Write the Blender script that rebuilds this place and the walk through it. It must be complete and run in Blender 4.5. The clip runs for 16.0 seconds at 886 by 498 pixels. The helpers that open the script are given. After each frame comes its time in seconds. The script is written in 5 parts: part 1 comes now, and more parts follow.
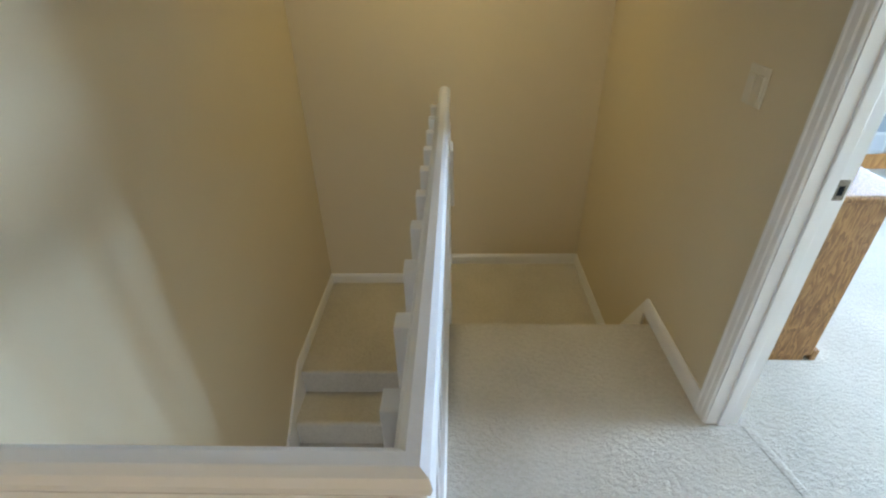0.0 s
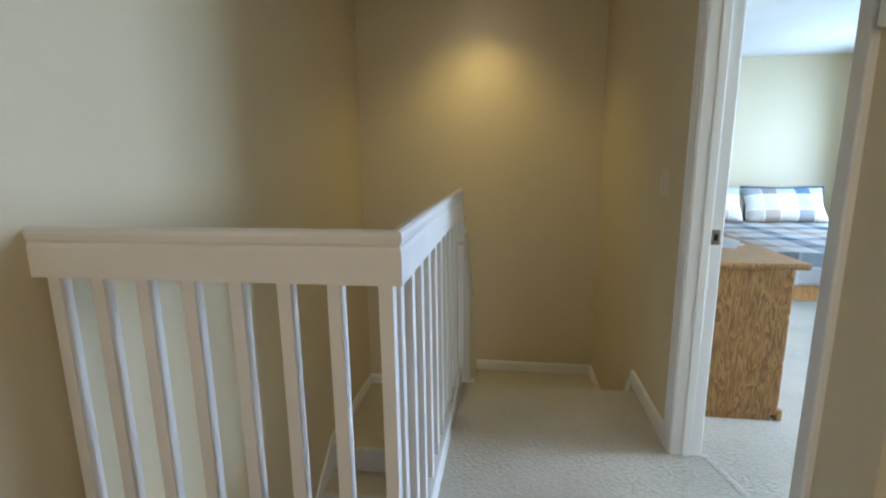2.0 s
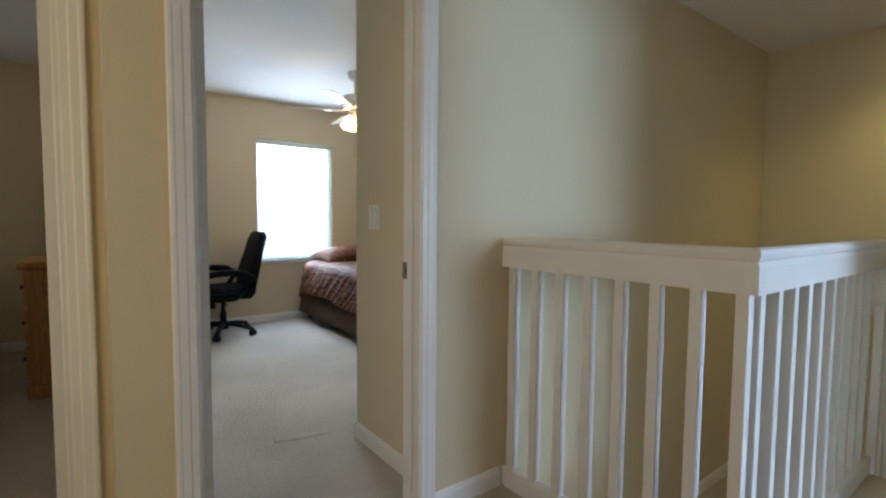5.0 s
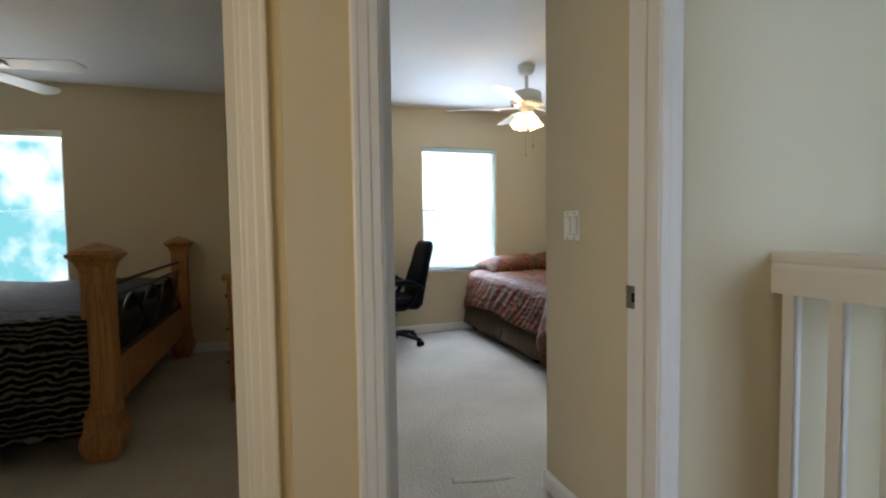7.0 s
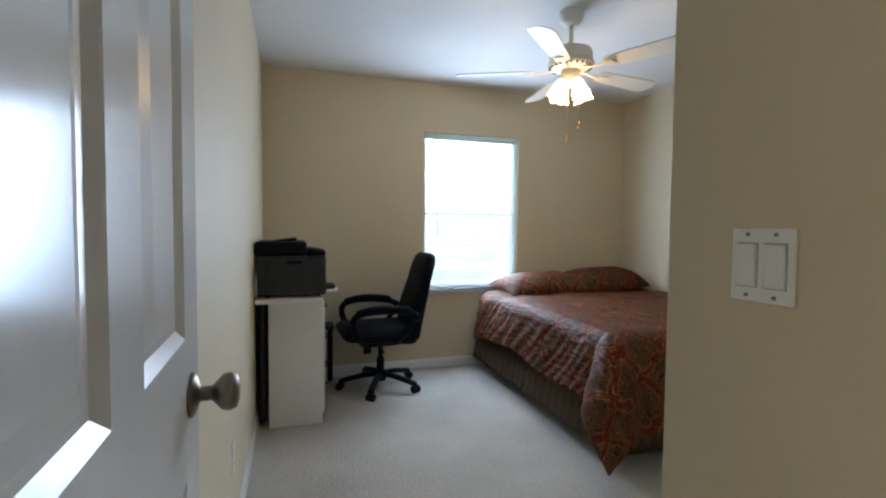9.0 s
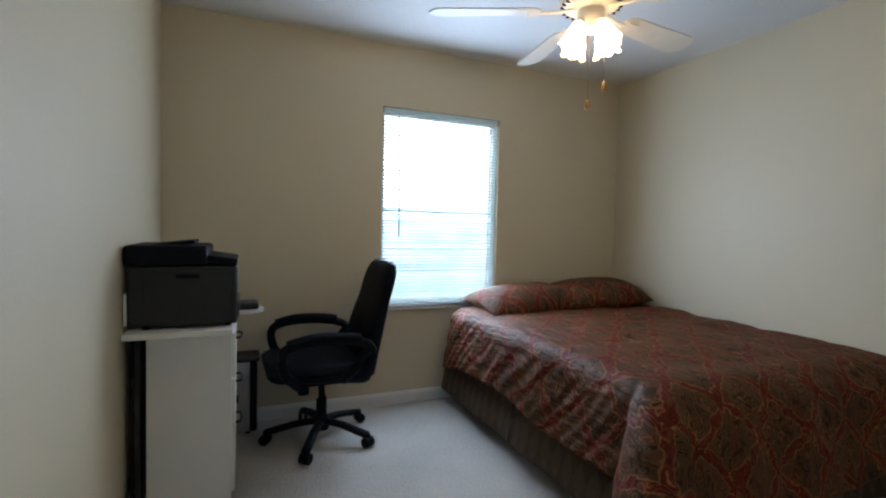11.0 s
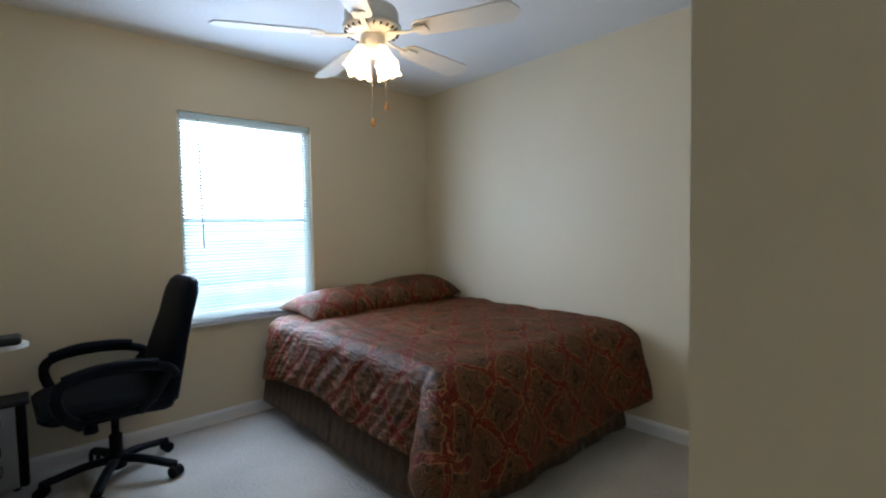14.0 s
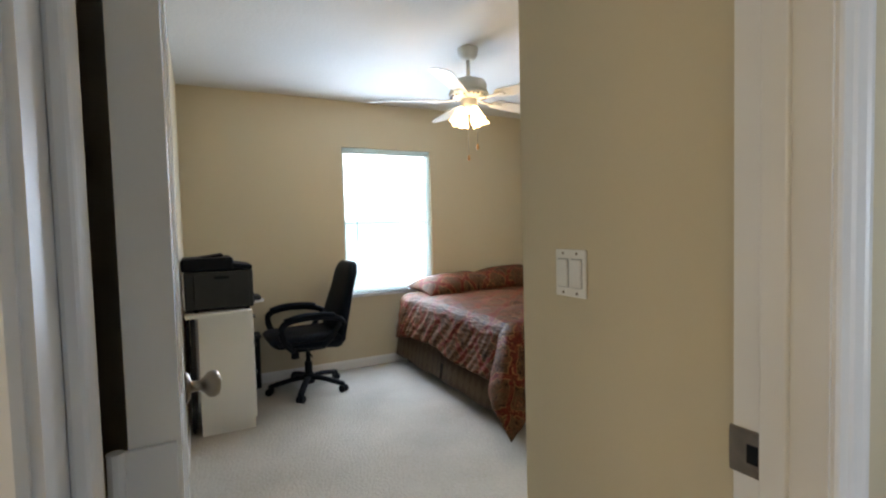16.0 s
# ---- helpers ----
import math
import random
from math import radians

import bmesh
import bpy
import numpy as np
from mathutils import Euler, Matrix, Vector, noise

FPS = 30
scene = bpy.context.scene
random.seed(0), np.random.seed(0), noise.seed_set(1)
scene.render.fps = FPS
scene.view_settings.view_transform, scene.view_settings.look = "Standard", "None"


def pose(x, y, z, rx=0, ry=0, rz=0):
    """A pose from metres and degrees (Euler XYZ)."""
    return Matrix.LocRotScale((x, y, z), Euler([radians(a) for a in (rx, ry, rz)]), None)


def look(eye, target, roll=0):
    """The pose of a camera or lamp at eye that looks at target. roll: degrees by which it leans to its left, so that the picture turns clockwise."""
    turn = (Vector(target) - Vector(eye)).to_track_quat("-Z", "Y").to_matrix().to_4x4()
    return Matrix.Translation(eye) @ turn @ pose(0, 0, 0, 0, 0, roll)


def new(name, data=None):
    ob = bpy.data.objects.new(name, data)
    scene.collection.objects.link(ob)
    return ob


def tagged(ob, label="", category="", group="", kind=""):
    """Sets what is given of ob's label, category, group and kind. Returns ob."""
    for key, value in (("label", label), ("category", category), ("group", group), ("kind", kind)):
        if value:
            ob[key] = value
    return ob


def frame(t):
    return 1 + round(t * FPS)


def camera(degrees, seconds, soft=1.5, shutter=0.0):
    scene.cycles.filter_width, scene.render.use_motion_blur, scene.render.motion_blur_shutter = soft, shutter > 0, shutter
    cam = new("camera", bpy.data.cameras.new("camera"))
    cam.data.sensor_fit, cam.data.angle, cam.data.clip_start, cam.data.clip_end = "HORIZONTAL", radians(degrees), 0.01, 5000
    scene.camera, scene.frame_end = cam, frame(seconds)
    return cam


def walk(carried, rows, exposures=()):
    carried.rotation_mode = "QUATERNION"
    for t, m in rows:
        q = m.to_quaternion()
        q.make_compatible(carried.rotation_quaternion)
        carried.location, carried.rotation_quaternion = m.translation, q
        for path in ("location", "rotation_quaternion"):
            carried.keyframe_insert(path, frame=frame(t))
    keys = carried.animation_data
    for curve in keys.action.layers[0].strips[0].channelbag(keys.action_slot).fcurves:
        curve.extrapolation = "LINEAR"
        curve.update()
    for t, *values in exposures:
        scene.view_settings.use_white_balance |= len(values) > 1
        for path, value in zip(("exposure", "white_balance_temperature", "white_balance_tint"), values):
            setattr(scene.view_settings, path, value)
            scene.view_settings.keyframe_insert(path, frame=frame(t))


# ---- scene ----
cam = camera(86.5, 16.0, soft=2.2)
PATH = [
    (0, (0.003, -0.714, 1.463), (-0.055, 0.983, 0.406), -1.2),
    (0.5, (0.043, -0.893, 1.412), (-0.06, 0.893, 0.519), -1.3),
    (1, (0.088, -1.086, 1.35), (-0.038, 0.784, 0.653), -1.5),
    (1.5, (0.152, -1.275, 1.296), (-0.031, 0.648, 0.777), -1.4),
    (2, (0.214, -1.474, 1.239), (-0.061, 0.471, 0.858), -0.7),
    (2.5, (0.297, -1.618, 1.19), (-0.129, 0.317, 0.917), 0.3),
    (3, (0.385, -1.71, 1.156), (-0.275, 0.168, 0.963), 0.9),
    (3.5, (0.477, -1.753, 1.136), (-0.447, 0.014, 0.988), 1.0),
    (4, (0.499, -1.804, 1.146), (-0.652, -0.174, 1.006), 1.2),
    (4.5, (0.487, -1.845, 1.138), (-0.909, -0.419, 1.01), 0.9),
    (5, (0.46, -1.877, 1.147), (-1.133, -0.674, 1.027), 0.5),
    (7.3, (-0.119, -1.829, 1.173), (-2.013, -1.194, 1.076), -0.8),
    (7.6, (-0.276, -1.73, 1.188), (-2.166, -1.084, 1.089), -0.6),
    (8, (-0.455, -1.632, 1.218), (-2.346, -0.987, 1.124), -0.8),
    (8.4, (-0.687, -1.523, 1.211), (-2.59, -0.915, 1.128), -0.4),
    (8.7, (-0.857, -1.491, 1.213), (-2.762, -0.89, 1.126), 0.3),
    (10.8, (-1.779, -1.246, 1.213), (-3.647, -0.535, 1.145), 1.4),
    (11, (-1.822, -1.241, 1.215), (-3.662, -0.463, 1.131), 1.4),
    (11.5, (-1.873, -1.205, 1.205), (-3.625, -0.247, 1.104), 1.2),
    (12, (-1.891, -1.17, 1.214), (-3.533, -0.034, 1.109), 0.7),
    (12.5, (-1.889, -1.147, 1.217), (-3.419, 0.137, 1.119), -0.1),
    (13, (-1.868, -1.125, 1.221), (-3.315, 0.253, 1.138), -0.8),
    (13.5, (-1.786, -1.133, 1.229), (-3.195, 0.285, 1.151), -1.4),
    (14, (-1.613, -1.149, 1.263), (-3.101, 0.185, 1.172), -1.1),
    (14.5, (-1.416, -1.213, 1.265), (-3.03, -0.034, 1.195), -0.8),
    (15, (-1.159, -1.296, 1.28), (-2.862, -0.249, 1.218), -0.5),
    (15.5, (-0.911, -1.417, 1.273), (-2.658, -0.447, 1.205), -1.1),
    (16, (-0.694, -1.564, 1.279), (-2.469, -0.647, 1.187), -1.5),
]
EXPOSURE = [(0, 0.95, 6000, 10), (1, 0.64, 6000, 10), (2.0, 0.54, 6050, 10), (3, 0.48, 6100, 10), (5, 0.32, 6100, 10), (7.5, 0.36, 6100, 10), (8.7, 0.20, 5900, 10), (11, -0.17, 5750, 10), (12.5, -0.06, 5780, 10), (14, -0.02, 5650, 10), (14.8, 0.06, 5750, 10), (15.5, 0.36, 6050, 10), (16, 0.50, 6300, 10)]
walk(cam, [(t, look(eye, target, roll)) for t, eye, target, roll in PATH], EXPOSURE)

# ---- world and light ----
world = bpy.data.worlds.new("sky")
scene.world = world
world.use_nodes = True
sky = world.node_tree.nodes.new("ShaderNodeTexSky")
sky.sky_type, sky.sun_disc = "NISHITA", False
sky.sun_elevation, sky.sun_rotation = radians(52), radians(200)
world.node_tree.nodes["Background"].inputs[1].default_value = 0.12
world.node_tree.links.new(sky.outputs[0], world.node_tree.nodes["Background"].inputs[0])
sun = new("sun", bpy.data.lights.new("sun", "SUN"))
sun.data.energy, sun.data.angle, sun.data.color = 3.0, radians(0.5), (1.0, 0.95, 0.88)
sun.matrix_world = look((2, -6, 9), (0, 0, 0))


def area_light(name, eye, target, w, h, power, color):
    """A rectangular area lamp aimed at target: sky light at a window, or added fill."""
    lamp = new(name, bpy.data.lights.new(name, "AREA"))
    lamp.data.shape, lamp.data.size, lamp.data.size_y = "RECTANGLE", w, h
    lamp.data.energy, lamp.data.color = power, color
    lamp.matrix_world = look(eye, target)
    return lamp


def bulb(name, at, power, color, size=0.04):
    lamp = new(name, bpy.data.lights.new(name, "POINT"))
    lamp.data.energy, lamp.data.color, lamp.data.shadow_soft_size = power, color, size
    lamp.location = at
    return lamp



area_light("window_daylight", (-4.84, 0.05, 1.35), (0, -0.25, 1.15), 0.86, 1.3, 36, (0.66, 0.80, 1.0))
area_light("second_window_daylight", (-4.84, -4.05, 1.35), (0, -3.2, 1.75), 0.86, 1.3, 8.0, (0.80, 0.92, 1.0))
area_light("bright_window_daylight", (4.50, 4.0, 1.3), (0, 3.2, 1.0), 1.4, 1.4, 62, (0.50, 0.72, 1.0))
area_light("bright_side_window_daylight", (4.50, 0.66, 1.3), (0, 0.1, 0.8), 1.25, 1.4, 112, (0.50, 0.72, 1.0))
# Added warm fill from the unseen south end of the hall.
area_light("hall_warm_fill", (0.28, -3.36, 1.5), (-0.65, -1.0, 1.1), 0.95, 1.25, 11.0, (1.0, 0.77, 0.47))
# Added fill for daylight rising from below; no opening stands behind it.
area_light("downstairs_fill", (-0.5, -0.42, -0.75), (-0.5, 2.0, -0.7), 0.8, 0.5, 2.2, (0.85, 0.93, 1.0))
bulb("fan_bulb", (-3.393, 0.050, 1.92), 4.5, (1.0, 0.72, 0.42), 0.08)
down = new("downlight_bulb", bpy.data.lights.new("downlight_bulb", "SPOT"))
down.data.energy, down.data.color = 35, (1.0, 0.77, 0.30)
down.data.spot_size, down.data.spot_blend, down.data.shadow_soft_size = radians(122), 1.0, 0.09
down.matrix_world = look((-0.018, 1.885, 2.425), (-0.018, 1.885, 0))

# ---- materials ----
def material(name):
    m = bpy.data.materials.new(name)
    m.use_nodes = True
    return m, m.node_tree, m.node_tree.nodes["Principled BSDF"]


def mottled(name, a, b, rough=0.6, scale=6.0, bump_scale=200.0, bump=0.05, metal=0.0, second=None, spec=0.5):
    """Colour varies slowly between a and b; fine bump on top."""
    m, t, p = material(name)
    n, l = t.nodes, t.links
    co = n.new("ShaderNodeTexCoord")
    big = n.new("ShaderNodeTexNoise")
    big.inputs["Scale"].default_value, big.inputs["Detail"].default_value = scale, 5
    l.new(co.outputs["Object"], big.inputs["Vector"])
    ramp = n.new("ShaderNodeValToRGB")
    ramp.color_ramp.elements[0].position, ramp.color_ramp.elements[1].position = 0.35, 0.65
    ramp.color_ramp.elements[0].color, ramp.color_ramp.elements[1].color = (*a, 1), (*b, 1)
    l.new(big.outputs["Fac"], ramp.inputs[0])
    fine = n.new("ShaderNodeTexNoise")
    fine.inputs["Scale"].default_value, fine.inputs["Detail"].default_value = bump_scale, 3
    l.new(co.outputs["Object"], fine.inputs["Vector"])
    colour = ramp.outputs[0]
    if second:
        mix = n.new("ShaderNodeMix")
        mix.data_type, mix.blend_type = "RGBA", "MIX"
        mr = n.new("ShaderNodeMapRange")
        mr.inputs[1].default_value, mr.inputs[2].default_value, mr.inputs[4].default_value = 0.35, 0.75, 0.6
        l.new(fine.outputs["Fac"], mr.inputs[0])
        l.new(mr.outputs[0], mix.inputs["Factor"])
        l.new(colour, mix.inputs["A"])
        mix.inputs["B"].default_value = (*second, 1)
        colour = mix.outputs["Result"]
    l.new(colour, p.inputs["Base Color"])
    bm_ = n.new("ShaderNodeBump")
    bm_.inputs["Strength"].default_value, bm_.inputs["Distance"].default_value = min(1.0, bump * 4), 0.004
    l.new(fine.outputs["Fac"], bm_.inputs["Height"])
    l.new(bm_.outputs[0], p.inputs["Normal"])
    p.inputs["Roughness"].default_value, p.inputs["Metallic"].default_value = rough, metal
    p.inputs["Specular IOR Level"].default_value = spec
    return m


def pile_carpet(name):
    """Cut pile: traffic marks, brushed streaks and tufts."""
    m, t, p = material(name)
    n, l = t.nodes, t.links
    co = n.new("ShaderNodeTexCoord")

    def cloud(scale, detail, stretch=(1, 1, 1)):
        mp = n.new("ShaderNodeMapping")
        mp.inputs["Scale"].default_value = stretch
        mp.inputs["Rotation"].default_value = (0, 0, 0.6)
        tx = n.new("ShaderNodeTexNoise")
        tx.inputs["Scale"].default_value, tx.inputs["Detail"].default_value = scale, detail
        l.new(co.outputs["Object"], mp.inputs["Vector"])
        l.new(mp.outputs[0], tx.inputs["Vector"])
        return tx.outputs["Fac"]
    marks, streak, tuft = cloud(1.6, 4), cloud(48, 4, (1, 1.3, 1)), cloud(150, 2)
    a = n.new("ShaderNodeMath")
    a.operation, a.inputs[1].default_value = "MULTIPLY", 1.1
    l.new(marks, a.inputs[0])
    b = n.new("ShaderNodeMath")
    b.operation, b.inputs[1].default_value = "MULTIPLY_ADD", 0.42
    l.new(streak, b.inputs[0])
    l.new(a.outputs[0], b.inputs[2])
    c = n.new("ShaderNodeMath")
    c.operation, c.inputs[1].default_value = "MULTIPLY_ADD", 0.36
    l.new(tuft, c.inputs[0])
    l.new(b.outputs[0], c.inputs[2])
    ramp = n.new("ShaderNodeValToRGB")
    e = ramp.color_ramp.elements
    e[0].position, e[0].color = 0.72, (0.35, 0.32, 0.27, 1)
    e[1].position, e[1].color = 1.35, (0.62, 0.585, 0.525, 1)
    k = n.new("ShaderNodeMapRange")
    k.inputs[1].default_value, k.inputs[2].default_value = 0.52, 1.42
    e[0].position, e[1].position = 0.0, 1.0
    l.new(c.outputs[0], k.inputs[0])
    l.new(k.outputs[0], ramp.inputs[0])
    l.new(ramp.outputs[0], p.inputs["Base Color"])
    d = n.new("ShaderNodeMath")
    d.operation, d.inputs[1].default_value = "MULTIPLY_ADD", 0.45
    l.new(tuft, d.inputs[0])
    l.new(streak, d.inputs[2])
    bp = n.new("ShaderNodeBump")
    bp.inputs["Strength"].default_value, bp.inputs["Distance"].default_value = 0.9, 0.009
    l.new(d.outputs[0], bp.inputs["Height"])
    l.new(bp.outputs[0], p.inputs["Normal"])
    p.inputs["Roughness"].default_value, p.inputs["Specular IOR Level"].default_value = 0.95, 0.05
    return m


def wood(name, dark, light, rough=0.45, grain=(14, 14, 1.2)):
    m, t, p = material(name)
    n, l = t.nodes, t.links
    co, mp = n.new("ShaderNodeTexCoord"), n.new("ShaderNodeMapping")
    mp.inputs["Scale"].default_value = grain
    l.new(co.outputs["Object"], mp.inputs["Vector"])
    slow = n.new("ShaderNodeTexNoise")
    slow.inputs["Scale"].default_value, slow.inputs["Detail"].default_value, slow.inputs["Distortion"].default_value = 1.1, 2, 0.4
    l.new(mp.outputs[0], slow.inputs["Vector"])
    rings = n.new("ShaderNodeMath")
    rings.operation, rings.inputs[1].default_value = "MULTIPLY", 7.0
    l.new(slow.outputs["Fac"], rings.inputs[0])
    wave = n.new("ShaderNodeMath")
    wave.operation = "FRACT"
    l.new(rings.outputs[0], wave.inputs[0])
    fine = n.new("ShaderNodeTexNoise")
    fine.inputs["Scale"].default_value, fine.inputs["Detail"].default_value = 9, 6
    l.new(mp.outputs[0], fine.inputs["Vector"])
    add = n.new("ShaderNodeMath")
    add.operation = "MULTIPLY"
    l.new(wave.outputs[0], add.inputs[0])
    l.new(fine.outputs["Fac"], add.inputs[1])
    ramp = n.new("ShaderNodeValToRGB")
    ramp.color_ramp.elements[0].position, ramp.color_ramp.elements[1].position = 0.05, 0.45
    ramp.color_ramp.elements[0].color, ramp.color_ramp.elements[1].color = (*dark, 1), (*light, 1)
    l.new(add.outputs[0], ramp.inputs[0])
    l.new(ramp.outputs[0], p.inputs["Base Color"])
    bp = n.new("ShaderNodeBump")
    bp.inputs["Strength"].default_value, bp.inputs["Distance"].default_value = 0.15, 0.002
    l.new(add.outputs[0], bp.inputs["Height"])
    l.new(bp.outputs[0], p.inputs["Normal"])
    p.inputs["Roughness"].default_value = rough
    return m


def glowing(name, colour, strength):
    m, t, p = material(name)
    p.inputs["Base Color"].default_value = (*colour, 1)
    p.inputs["Emission Color"].default_value = (*colour, 1)
    p.inputs["Emission Strength"].default_value = strength
    return m


WALL = mottled("cream_wall_paint", (0.602, 0.521, 0.362), (0.617, 0.534, 0.376), 0.55, 1.5, 90, 0.03)
CEILING = mottled("ceiling_paint", (0.70, 0.69, 0.67), (0.73, 0.72, 0.70), 0.8, 2, 60, 0.12)
TRIM = mottled("white_trim_paint", (0.745, 0.74, 0.742), (0.775, 0.77, 0.772), 0.35, 5, 120, 0.02)
DOOR_PAINT = mottled("semi_gloss_door_paint", (0.74, 0.73, 0.71), (0.77, 0.76, 0.74), 0.20, 5, 60, 0.015, spec=0.8)
CARPET = pile_carpet("beige_carpet")
OAK = wood("oak_veneer", (0.17, 0.075, 0.020), (0.37, 0.19, 0.062), 0.42, (28, 28, 4.2))
PINE = wood("honey_pine", (0.30, 0.13, 0.035), (0.46, 0.23, 0.07), 0.4)
NICKEL = mottled("brushed_nickel", (0.21, 0.18, 0.145), (0.27, 0.235, 0.19), 0.3, 20, 300, 0.02, metal=1.0)
STRIKE = mottled("aged_strike_metal", (0.20, 0.17, 0.14), (0.28, 0.24, 0.20), 0.4, 30, 300, 0.03, metal=1.0)
BLACK = mottled("black_plastic", (0.004, 0.005, 0.0075), (0.006, 0.0075, 0.011), 0.48, 20, 200, 0.03, spec=0.10)
LEATHER = mottled("black_leather", (0.0018, 0.0034, 0.007), (0.003, 0.0052, 0.010), 0.5, 12, 160, 0.08, spec=0.09)
CHARCOAL = mottled("charcoal_plastic", (0.014, 0.015, 0.016), (0.019, 0.020, 0.021), 0.5, 20, 300, 0.05, spec=0.4)
DARK_METAL = mottled("dark_iron", (0.03, 0.027, 0.025), (0.05, 0.045, 0.04), 0.5, 20, 200, 0.05, metal=0.7)
LAMINATE = mottled("white_laminate", (0.72, 0.71, 0.68), (0.76, 0.75, 0.72), 0.4, 4, 150, 0.02)
FAN_WHITE = mottled("fan_enamel", (0.72, 0.69, 0.62), (0.76, 0.73, 0.66), 0.3, 8, 150, 0.01)
PLATE = mottled("switch_plastic", (0.75, 0.74, 0.71), (0.79, 0.78, 0.75), 0.3, 20, 200, 0.01)
VINYL = mottled("window_vinyl", (0.80, 0.81, 0.82), (0.84, 0.85, 0.86), 0.35, 10, 200, 0.01)
GLASS, _t, _p = material("clear_glass")
_p.inputs["Transmission Weight"].default_value, _p.inputs["Roughness"].default_value, _p.inputs["IOR"].default_value = 1.0, 0.0, 1.1


# ---- mesh helpers ----
def mesh_of(bm, name, mat, smooth=False):
    me = bpy.data.meshes.new(name)
    bmesh.ops.recalc_face_normals(bm, faces=bm.faces)
    bm.to_mesh(me)
    bm.free()
    for m in (mat if isinstance(mat, (list, tuple)) else [mat]):
        me.materials.append(m)
    if smooth:
        me.polygons.foreach_set("use_smooth", [True] * len(me.polygons))
    return me


def part(name, bm, mat, parent=None, label="", smooth=False):
    ob = new(name, mesh_of(bm, name, mat, smooth))
    if parent:
        ob.parent = parent
    if label:
        ob["label"] = label
    return ob


def thing(name, label, category, at=(0, 0, 0), rz=0, group="", kind=""):
    ob = new(name)
    ob.matrix_basis = pose(*at, 0, 0, rz)
    return tagged(ob, label, category, group, kind)


def box(bm, x0, x1, y0, y1, z0, z1, bevel=0.0, seg=2, m=None):
    r = bmesh.ops.create_cube(bm, size=1)
    vs = r["verts"]
    for v in vs:
        v.co = Vector(((x0 + x1) / 2 + v.co.x * (x1 - x0), (y0 + y1) / 2 + v.co.y * (y1 - y0), (z0 + z1) / 2 + v.co.z * (z1 - z0)))
    if bevel:
        es = {e for v in vs for e in v.link_edges}
        out = bmesh.ops.bevel(bm, geom=list(es), offset=bevel, segments=seg, affect="EDGES", profile=0.5)
        vs = list({v for f in out["faces"] for v in f.verts} | {v for v in vs if v.is_valid})
    if m:
        bmesh.ops.transform(bm, matrix=m, verts=vs)
    return bm


def boxes(*specs, bevel=0.0):
    bm = bmesh.new()
    for s in specs:
        box(bm, *s, bevel=bevel)
    return bm


def rod(bm, a, b, r0, r1=None, n=12):
    a, b = Vector(a), Vector(b)
    d = b - a
    m = Matrix.Translation((a + b) / 2) @ d.to_track_quat("Z", "Y").to_matrix().to_4x4()
    bmesh.ops.create_cone(bm, cap_ends=True, segments=n, radius1=r0, radius2=r0 if r1 is None else r1, depth=d.length, matrix=m)
    return bm


def lathe(bm, profile, n=20, m=None):
    """Turn a profile of (radius, z) round the z axis."""
    rings = []
    for r, z in profile:
        rings.append([bm.verts.new((r * math.cos(2 * math.pi * i / n), r * math.sin(2 * math.pi * i / n), z)) for i in range(n)])
    for p, q in zip(rings, rings[1:]):
        for i in range(n):
            bm.faces.new((p[i], p[(i + 1) % n], q[(i + 1) % n], q[i]))
    for ring in (rings[0], rings[-1]):
        bm.faces.new(ring)
    if m:
        bmesh.ops.transform(bm, matrix=m, verts=[v for r in rings for v in r])
    return bm


def tube(bm, pts, r, n=8, flat=1.0):
    """A bent round bar through the points; flat squashes its height."""
    pts = [Vector(p) for p in pts]
    rings = []
    for i, p in enumerate(pts):
        d = (pts[min(i + 1, len(pts) - 1)] - pts[max(i - 1, 0)]).normalized()
        side = d.cross(Vector((0, 0, 1)))
        side = side.normalized() if side.length > 1e-3 else Vector((1, 0, 0))
        up = side.cross(d)
        rings.append([bm.verts.new(p + side * r * math.cos(2 * math.pi * k / n) + up * r * flat * math.sin(2 * math.pi * k / n)) for k in range(n)])
    for a, b in zip(rings, rings[1:]):
        for k in range(n):
            bm.faces.new((a[k], a[(k + 1) % n], b[(k + 1) % n], b[k]))
    bm.faces.new(rings[0])
    bm.faces.new(rings[-1])
    return bm


def arc(pts, steps=6):
    """A smooth line through the points."""
    pts = [Vector(p) for p in pts]
    out = []
    for i in range(len(pts) - 1):
        p0, p1, p2, p3 = pts[max(i - 1, 0)], pts[i], pts[i + 1], pts[min(i + 2, len(pts) - 1)]
        for s in range(steps):
            t = s / steps
            out.append(0.5 * (2 * p1 + (p2 - p0) * t + (2 * p0 - 5 * p1 + 4 * p2 - p3) * t * t + (3 * p1 - p0 - 3 * p2 + p3) * t ** 3))
    return out + [pts[-1]]


def setting(name, bm, mat, label, category="wall"):
    return tagged(part(name, bm, mat), label, category, kind="structure")

